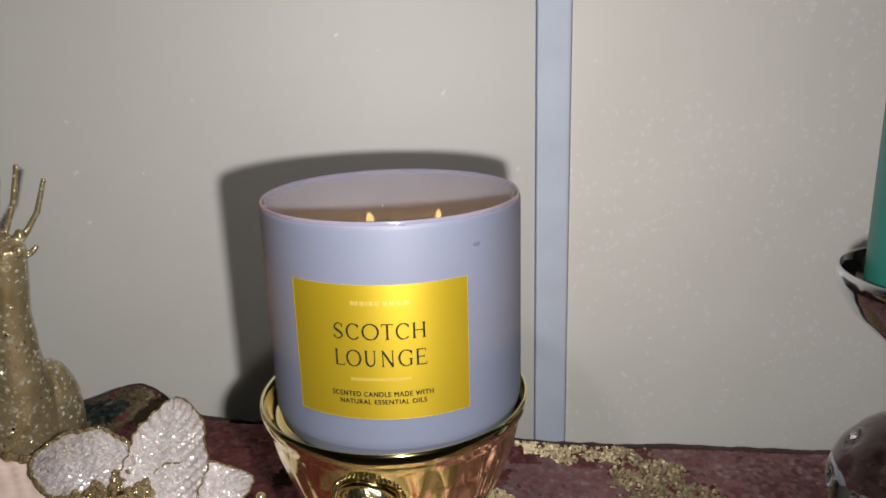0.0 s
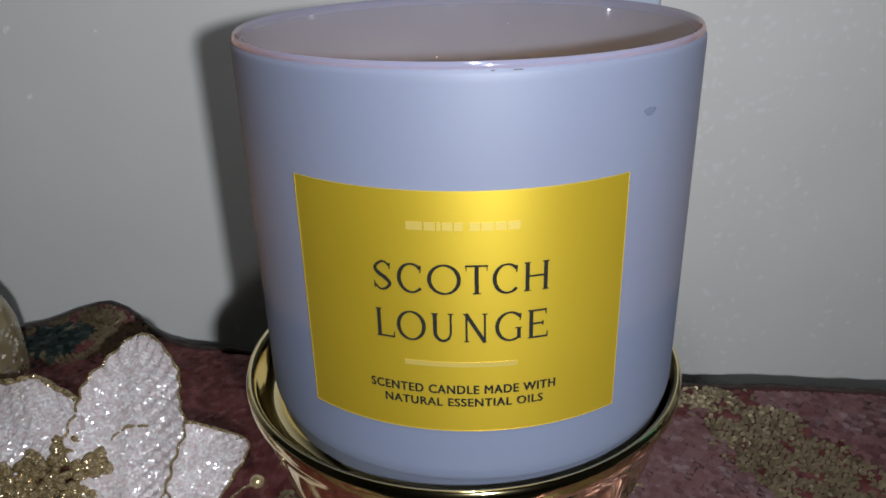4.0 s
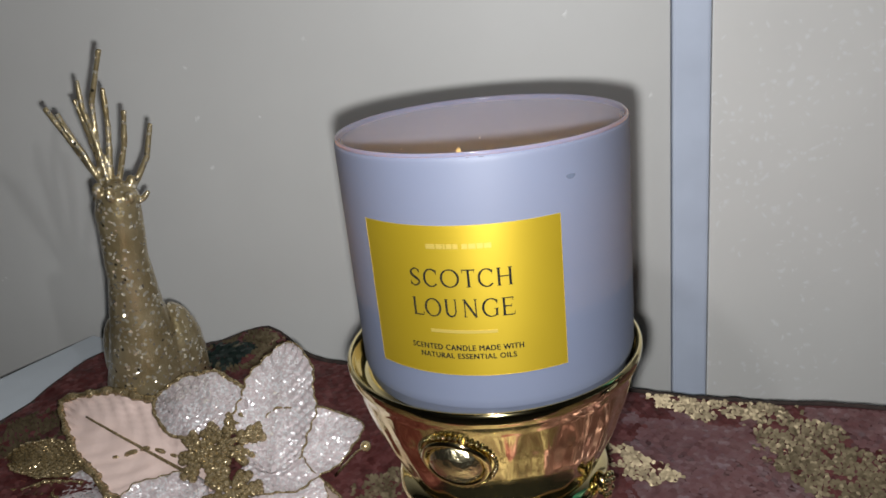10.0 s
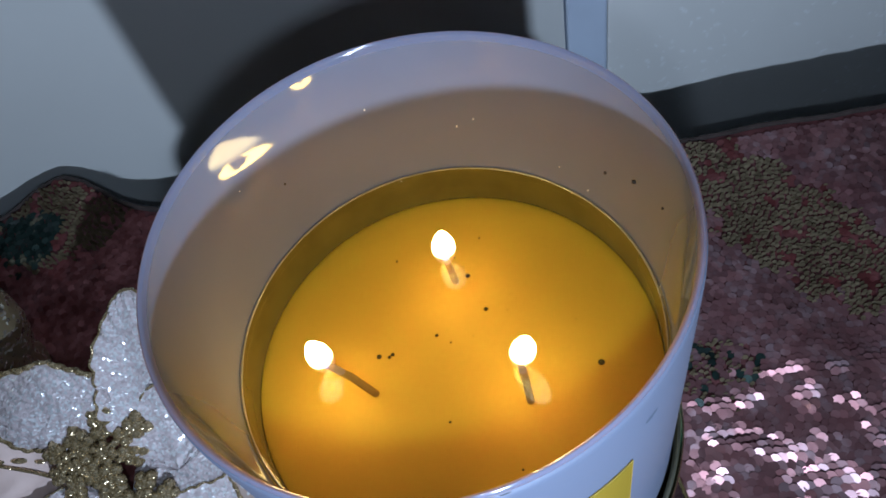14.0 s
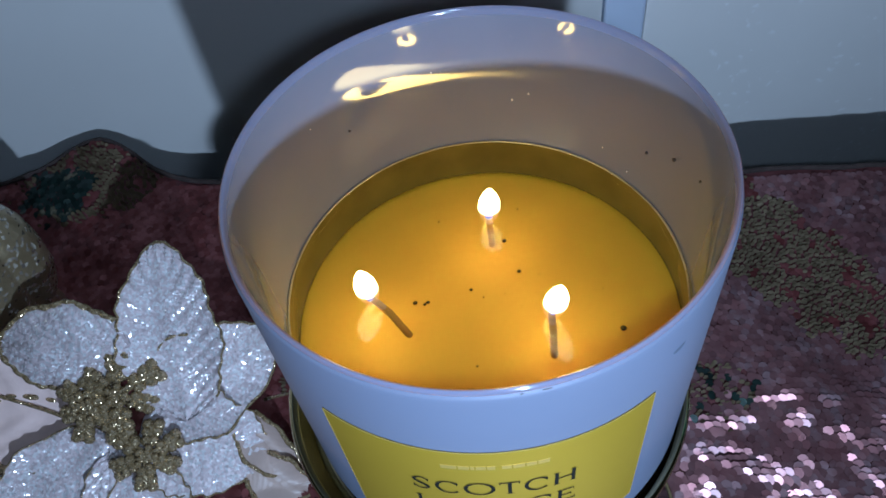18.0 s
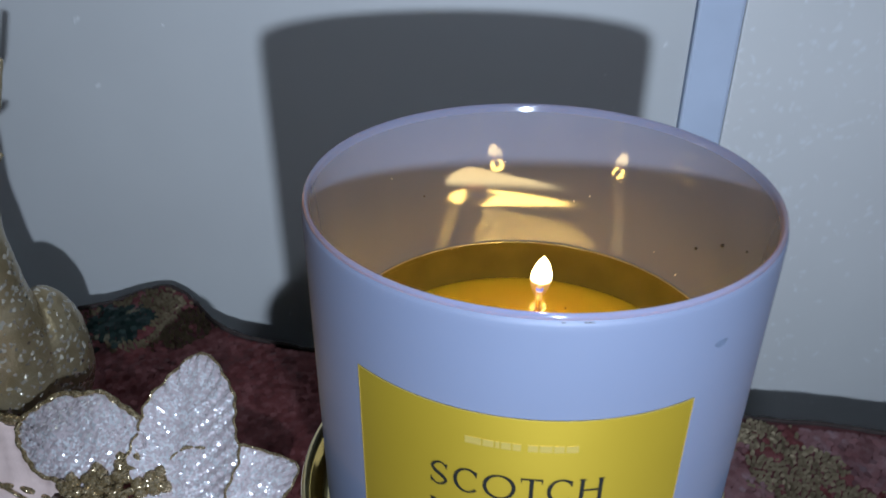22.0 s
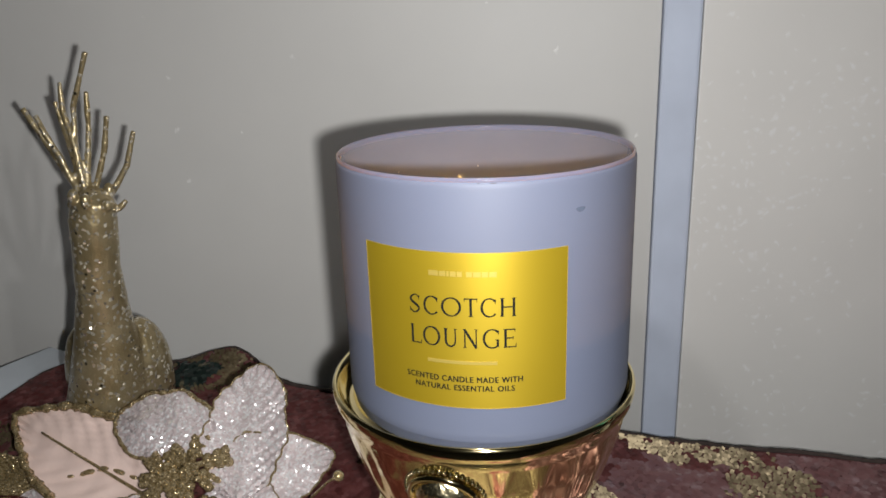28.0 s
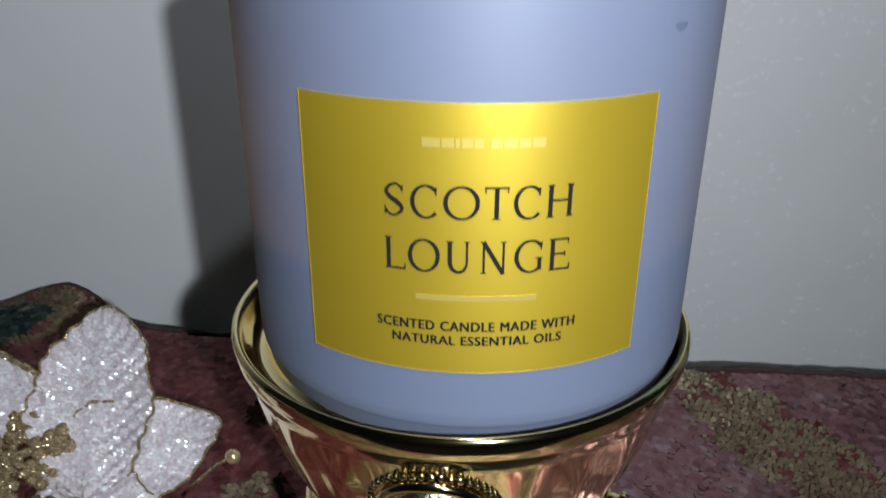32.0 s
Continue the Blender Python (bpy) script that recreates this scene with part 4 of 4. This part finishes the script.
lettering("NATURAL ESSENTIAL OILS", -0.0149, 0.0163, 0.0208, 0.0019, INK, 1.12)
part("foil_bar", jar_patch(-0.0105, 0.0111, 0.0297, 0.0308, 0.00036, 0.0001, 16, 1), FOIL, paper, "raised pale gold bar")
s = -0.00915
for k, width in enumerate((0.0030, 0.0020, 0.0007, 0.0018, 0.0015, 0.0, 0.0018, 0.0022, 0.0019, 0.0022)):
    if width:
        part("maker_mark", jar_patch(s, s + width, 0.0579, 0.0595, 0.00034, 0.0001, 2, 1), FOIL, paper, "raised foil mark")
    s += width + 0.0003 + (0.0006 if not width else 0)
for s0, s1 in ((0.0098, 0.0114), (0.0061, 0.0067)):
    part("chip", jar_patch(s0, s1, 0.0856, 0.0858, -0.0003, 0.0001, 4, 1), SOOT, candle, "tiny dark chip under the rim")
bm = bmesh.new()
ring = [2 * math.pi * k / 28 for k in range(28)]
bm.faces.new([bm.verts.new(round_jar(0.0378 + 0.0016 * math.cos(a) * (1 + 0.2 * math.sin(3 * a)), 0.0757 + 0.0009 * math.sin(a) * (1 + 0.15 * math.cos(2 * a)), 0.00006)) for a in ring])
part("smudge", bm, SMUDGE, candle, "faint grey finger smudge")

# ---- the glitter poinsettia ----
FC = Vector((-0.168, 0.05, -0.1))
FN = Vector((0.07, -0.72, 0.69)).normalized()
FU = Vector((0.9953, 0.0968, 0.0))
FV = Vector((-0.0668, 0.6870, 0.7236))
FV_LOW = Vector((-0.06, 0.90, 0.43)).normalized()


def flower_point(u, v, lift):
    p = FC + FU * u + (FV * v if v > 0 else FV_LOW * v) + FN * lift
    floor_z = cloth_z(p.x, p.y) + 0.006 + 0.35 * lift
    return Vector((p.x, p.y, max(p.z, floor_z)))


def petal(parent, base, tip, half, lift0, lift1, mat, label, round_tip=0.5, cup=0.006, trim=0.0011, ripple=0.0010, vein=False):
    """A leaf-shaped petal from base to tip with a raised mid-rib, side veins and a gold glitter edge."""
    b, t = Vector(base), Vector(tip)
    d = t - b
    length = d.length
    d.normalize()
    n = Vector((-d.y, d.x))
    ns, nw = 84, 16

    def width(s):
        w = math.sin(math.pi * min(1, s ** (0.62 + 0.3 * round_tip))) ** (0.75 - 0.2 * round_tip)
        return half * max(0.02, w) * (1 + 0.05 * math.sin(s * 19))

    def at(s, w, extra=0.0):
        q = b + d * (length * s) + n * (width(s) * w)
        lift = lift0 + (lift1 - lift0) * s + cup * (w * w - 0.3) * math.sin(math.pi * min(1, s * 1.05)) - 0.012 * s ** 3
        lift += ripple * math.sin(78 * (s * 0.9 - abs(w) * 0.20)) * min(1, abs(w) * 2) + 0.0012 * math.exp(-(w / 0.12) ** 2)
        lift += 0.0016 * noise.noise((q.x * 70, q.y * 70, tip[0] * 31))
        return flower_point(q.x, q.y, lift + extra)

    bm = bmesh.new()
    rows = [[bm.verts.new(at(i / ns, -1 + 2 * j / nw)) for j in range(nw + 1)] for i in range(ns + 1)]
    for i in range(ns):
        for j in range(nw):
            bm.faces.new((rows[i][j], rows[i][j + 1], rows[i + 1][j + 1], rows[i + 1][j]))
    geo = bmesh.ops.extrude_face_region(bm, geom=bm.faces[:])
    for v in [g for g in geo["geom"] if isinstance(g, bmesh.types.BMVert)]:
        v.co -= FN * 0.0006
    bmesh.ops.recalc_face_normals(bm, faces=bm.faces)
    ob = part("petal", bm, mat, parent, label)
    edge = [at(i / ns, -1) for i in range(8, ns)] + [at(1, 0)] + [at(i / ns, 1) for i in range(ns - 1, 7, -1)]
    part("gold_edge", tube(edge, [trim * (1 + 0.5 * noise.noise(p * 220)) for p in edge], 6), GOLD_GLITTER, ob, "gold glitter edging")
    if vein:
        part("gold_vein", tube([at(0.05 + 0.75 * k / 12, 0, 0.0008) for k in range(13)], [0.0011 - 0.00004 * k for k in range(13)], 6), GOLD_GLITTER, ob, "gold glitter vein")
    return ob


flower = thing("artificial_poinsettia", (FC.x, FC.y, cloth_z(FC.x, FC.y)), "blush and white glitter artificial poinsettia lying on the runner", "artificial flower")
GLIT = "white glitter petal with gold edge"
petal(flower, (-0.001, -0.017), (-0.119, 0.036), 0.0280, -0.005, -0.004, SATIN, "blush satin petal with gold edge", 0.3, 0.003, 0.0024, 0.0011, True)
petal(flower, (0.013, 0.025), (-0.048, 0.031), 0.0195, 0.009, 0.011, PETAL, GLIT, 1.0, -0.004, 0.0013, 0.0007)
petal(flower, (0.033, -0.010), (0.0270, 0.067), 0.0225, 0.009, 0.006, PETAL, GLIT, 0.85, 0.007, 0.0006, 0.0014)
petal(flower, (0.014, -0.008), (0.074, 0.020), 0.0235, 0.003, 0.002, PETAL, GLIT, 0.35, 0.005, 0.0006, 0.0012)
petal(flower, (0.012, -0.008), (0.064, -0.037), 0.023, 0.004, 0.003, PETAL, GLIT, 0.7, 0.005, 0.0004, 0.0013)
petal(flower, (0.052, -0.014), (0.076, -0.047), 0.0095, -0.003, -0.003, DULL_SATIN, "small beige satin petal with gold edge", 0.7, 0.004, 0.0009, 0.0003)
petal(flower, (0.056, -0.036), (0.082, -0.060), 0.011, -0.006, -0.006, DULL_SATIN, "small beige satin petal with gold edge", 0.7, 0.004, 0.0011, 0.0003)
petal(flower, (-0.008, -0.018), (-0.112, -0.017), 0.023, -0.009, -0.008, PETAL, GLIT, 0.4, 0.005, 0.0012)
petal(flower, (-0.004, -0.016), (-0.066, -0.062), 0.023, 0.002, 0.002, PETAL, GLIT, 0.5, 0.006, 0.0004, 0.0013)
petal(flower, (0.004, -0.018), (0.012, -0.085), 0.024, 0.002, 0.002, PETAL, GLIT, 0.5, 0.006, 0.0004, 0.0013)
petal(flower, (-0.092, 0.000), (-0.156, 0.004), 0.011, -0.015, -0.014, GOLD_GLITTER, "gold glitter leaf", 0.3, 0.004, 0.0010)
petal(flower, (-0.08, -0.022), (-0.150, -0.034), 0.014, -0.015, -0.014, GOLD_GLITTER, "gold glitter leaf", 0.3, 0.004, 0.0010)
for cu, cv, lift, size in ((0.005, 0.006, 0.012, 1.1), (0.016, -0.022, 0.011, 1.0), (-0.009, 0.001, 0.011, 0.9)):
    bm = bmesh.new()
    for k in range(6):
        a = 2 * math.pi * k / 6 + cu * 90
        reach = 0.0185 * size * (0.75 + 0.35 * random.random())

        def spray(along, aside):
            return flower_point(cu + math.cos(a + aside) * reach * along, cv + math.sin(a + aside) * reach * along * 0.9, lift * (1 - 0.45 * along) + 0.001)

        tube([spray(q / 6, 0.0) for q in range(7)], [0.0019, 0.0018, 0.0017, 0.0017, 0.0022, 0.0024, 0.0010], 6, bm)
        for q in (0.45, 0.7, 0.9):
            for side in (-1, 1):
                p0, p1 = spray(q - 0.12, 0.0), spray(q + 0.14, side * (0.42 - 0.15 * q))
                tube([p0, p0.lerp(p1, 0.35), p0.lerp(p1, 0.7), p1], [0.0009, 0.0026, 0.0027, 0.0011], 6, bm)
    centre = part("flower_centre", bm, GOLD_GLITTER, flower, "gold glitter spray")
    for k in range(5):
        a = 2 * math.pi * k / 5
        part("berry", blob(flower_point(cu + 0.004 * math.cos(a), cv + 0.004 * math.sin(a), lift + 0.002), (0.0015,) * 3, seg=12), GOLD_GLITTER, centre)

twig = [Vector((-0.104, 0.050, -0.106)), Vector((-0.096, 0.046, -0.096)), Vector((-0.086, 0.041, -0.084)), Vector((-0.0790, 0.038, -0.078))]
stalk = part("berry_stalk", tube(twig, [0.0008, 0.0007, 0.0006, 0.0006], 6), GOLD_GLITTER, flower, "thin gold wire stalk")
part("berry", blob(twig[-1], (0.0027, 0.0027, 0.0027), seg=20), BEAD, stalk, "pale shiny gold bead")

# ---- the gold glitter figurine with twig antlers ----
body = bmesh.new()
spine = [(-0.2232, 0.088, 0.0475), (-0.2237, 0.088, 0.0420), (-0.2266, 0.088, 0.0312), (-0.2284, 0.089, 0.0178), (-0.2308, 0.090, 0.0038), (-0.2326, 0.092, -0.0106), (-0.2352, 0.094, -0.0252), (-0.2372, 0.096, -0.0405), (-0.2394, 0.098, -0.0564), (-0.2420, 0.100, -0.0725), (-0.2457, 0.102, -0.0862), (-0.2484, 0.104, -0.1079), (-0.2490, 0.104, -0.1250)]
tube(spine, [0.0050, 0.0108, 0.0122, 0.0120, 0.0120, 0.0130, 0.0146, 0.0172, 0.0206, 0.0236, 0.0258, 0.0285, 0.0300], 40, body)
for k, (bx, by, bz) in enumerate(((-0.2130, 0.084, 0.0405), (-0.2345, 0.085, 0.0400), (-0.2210, 0.078, 0.0440), (-0.2290, 0.079, 0.0455), (-0.2170, 0.092, 0.0455))):
    blob((bx, by, bz), (0.0030, 0.0030, 0.0036 + 0.0004 * k), body, 12)
blob((-0.2290, 0.114, -0.0730), (0.0160, 0.018, 0.037), body, 32)
blob((-0.2670, 0.116, -0.0760), (0.0150, 0.016, 0.034), body, 32)
bm = bmesh.new()
ROOT = (-0.2155, 0.073, 0.044)
TWIGS = [[(-0.2265, 0.078, 0.0545), (-0.2390, 0.080, 0.074), (-0.2490, 0.080, 0.0913)], [(-0.2240, 0.076, 0.054), (-0.2325, 0.078, 0.070), (-0.2415, 0.079, 0.088)], [(-0.2230, 0.074, 0.056), (-0.2265, 0.073, 0.068), (-0.2345, 0.072, 0.0845)],
         [(-0.2222, 0.078, 0.060), (-0.2195, 0.080, 0.092), (-0.2075, 0.080, 0.1185)], [(-0.2160, 0.078, 0.060), (-0.2130, 0.080, 0.080), (-0.2108, 0.080, 0.0995)], [(-0.2125, 0.078, 0.052), (-0.2060, 0.080, 0.070), (-0.2015, 0.080, 0.0875)],
         [(-0.2060, 0.078, 0.046), (-0.1960, 0.082, 0.062), (-0.1900, 0.083, 0.0795)], [(-0.2060, 0.074, 0.040), (-0.2000, 0.076, 0.041), (-0.1965, 0.078, 0.045)],
         [(-0.2200, 0.077, 0.072), (-0.2260, 0.080, 0.090), (-0.2265, 0.082, 0.104)], [(-0.2225, 0.078, 0.066), (-0.2305, 0.084, 0.082), (-0.2335, 0.085, 0.094)]]
for twig in TWIGS:
    pts = [Vector(ROOT)] + [Vector(p) for p in twig]
    fine = [pts[i].lerp(pts[i + 1], k / 5) for i in range(len(pts) - 1) for k in range(5)] + [pts[-1]]
    tube(fine, [0.0019 - 0.0006 * i / len(fine) + 0.0005 * noise.noise(p * 300) for i, p in enumerate(fine)], 8, bm)
# twigs scaled out from a camera place: behind the flower, fitted to that view, lower ends further
PIVOT = Vector((0.058, -0.257, 0.137))
for v in bm.verts:
    v.co = PIVOT + (v.co - PIVOT) * (1.05 + 0.09 * smoothstep(0.05, -0.10, v.co.z))
    v.co.z = max(v.co.z, cloth_z(v.co.x, v.co.y) - 0.001)
for v in body.verts:
    v.co += Vector([0.0006 * noise.noise(v.co * 130 + Vector((k * 9, 0, 0))) for k in range(3)])
    v.co.z = max(v.co.z, cloth_z(v.co.x, v.co.y) - 0.001)
whole = bpy.data.meshes.new("figurine_body")
body.to_mesh(whole)
body.free()
bm.from_mesh(whole)
bpy.data.meshes.remove(whole)
figure = solo("figurine", bm, DEER, "chunky gold glitter figurine with upright twig antlers on the runner", "figurine")
skin = figure.modifiers.new("one_skin", "REMESH")
skin.mode, skin.voxel_size, skin.use_smooth_shade = "VOXEL", 0.0008, True

# ---- the silver holder with a green pillar candle ----
SX, SY = 0.2365, 0.030
stand = thing("silver_candle_stand", (SX, SY, cloth_z(SX, SY)), "mirror silver candle dish on a clear crystal ball stem", "candle holder")
dish = [(0.0, 0.0290), (0.0340, 0.0290), (0.0385, 0.0330), (0.0410, 0.0400), (0.0430, 0.0425), (0.0450, 0.0405), (0.0450, 0.0370), (0.0425, 0.0310), (0.0365, 0.0215), (0.0250, 0.0110), (0.0130, 0.0000), (0.0100, -0.0290), (0.0, -0.0290)]
part("dish", lathe(rounded(dish, 0.002), (SX, SY, 0), 96), SILVER, stand, "mirror silver dish with a rolled rim")
bm = bmesh.new()
bmesh.ops.create_icosphere(bm, subdivisions=5, radius=0.0385)
for v in bm.verts:
    n = v.co.normalized()
    v.co = n * (0.0385 - 0.0022 * max(0, math.sin(n.z * 12)) * max(0, math.sin(math.atan2(n.y, n.x) * 9))) + Vector((SX, SY, -0.0664))
part("crystal_ball", bm, GLASS, stand, "clear crystal ball with cut ovals")
sbase = [(0.0, -0.1040), (0.0160, -0.1040), (0.0280, -0.1120), (0.0400, -0.1300), (0.0420, cloth_z(SX, SY) + 0.001), (0.0, cloth_z(SX, SY) + 0.001)]
part("base", lathe(rounded(sbase, 0.003), (SX, SY, 0), 64), SILVER, stand)
pillar = [(0.0, 0.0292), (0.0325, 0.0292), (0.0328, 0.0310), (0.0328, 0.1380), (0.0310, 0.1400), (0.0, 0.1390)]
gcandle = thing("pillar_candle", (SX, SY, 0.0292), "unlit teal green pillar candle in a silver dish", "candle")
part("wax_body", lathe(rounded(pillar, 0.0012), (SX, SY, 0), 64), GREEN, gcandle)
part("wick", tube([(SX, SY, 0.138), (SX + 0.0005, SY, 0.144), (SX + 0.0015, SY, 0.148)], 0.0011, 8), WICK, gcandle)

# ---- single sequins beside the holder ----
shape = bpy.data.meshes.new("sequin")
shape.from_pydata([(0.0026 * math.cos(k * math.pi / 4), 0.0026 * math.sin(k * math.pi / 4), 0) for k in range(8)] + [(0.0026 * math.cos(k * math.pi / 4), 0.0026 * math.sin(k * math.pi / 4), -0.0001) for k in range(8)],
                  [], [tuple(range(8)), tuple(range(15, 7, -1))] + [(k, k + 8, (k + 1) % 8 + 8, (k + 1) % 8) for k in range(8)])


def single_sequin_material():
    m, t, p = material("single_mauve_sequin")
    g = t.nodes.new("ShaderNodeObjectInfo")
    t.links.new(ramp(t, g.outputs["Random"], [(0.0, (0.215, 0.097, 0.100)), (0.6, (0.255, 0.135, 0.138)), (1.0, (0.34, 0.235, 0.25))]), p.inputs["Base Color"])
    p.inputs["Metallic"].default_value, p.inputs["Roughness"].default_value = 0.72, 0.36
    return m


shape.materials.append(single_sequin_material())
for x, y in SOLO_SEQUINS:
    up = glint_clumps(x, y)
    c, s, q = sequin_frame(x, y, 0.08, (-0.36 * up, -0.10 - 0.42 * up + 1.05 * up * sequin_wave(x, y)))
    ob = new("sequin", shape)
    n = s.cross(q)
    ob.matrix_basis = Matrix.Translation(c - Vector((0, 0, table_z(0)))) @ Matrix((s, q, n)).transposed().to_4x4()
    ob.parent = runner
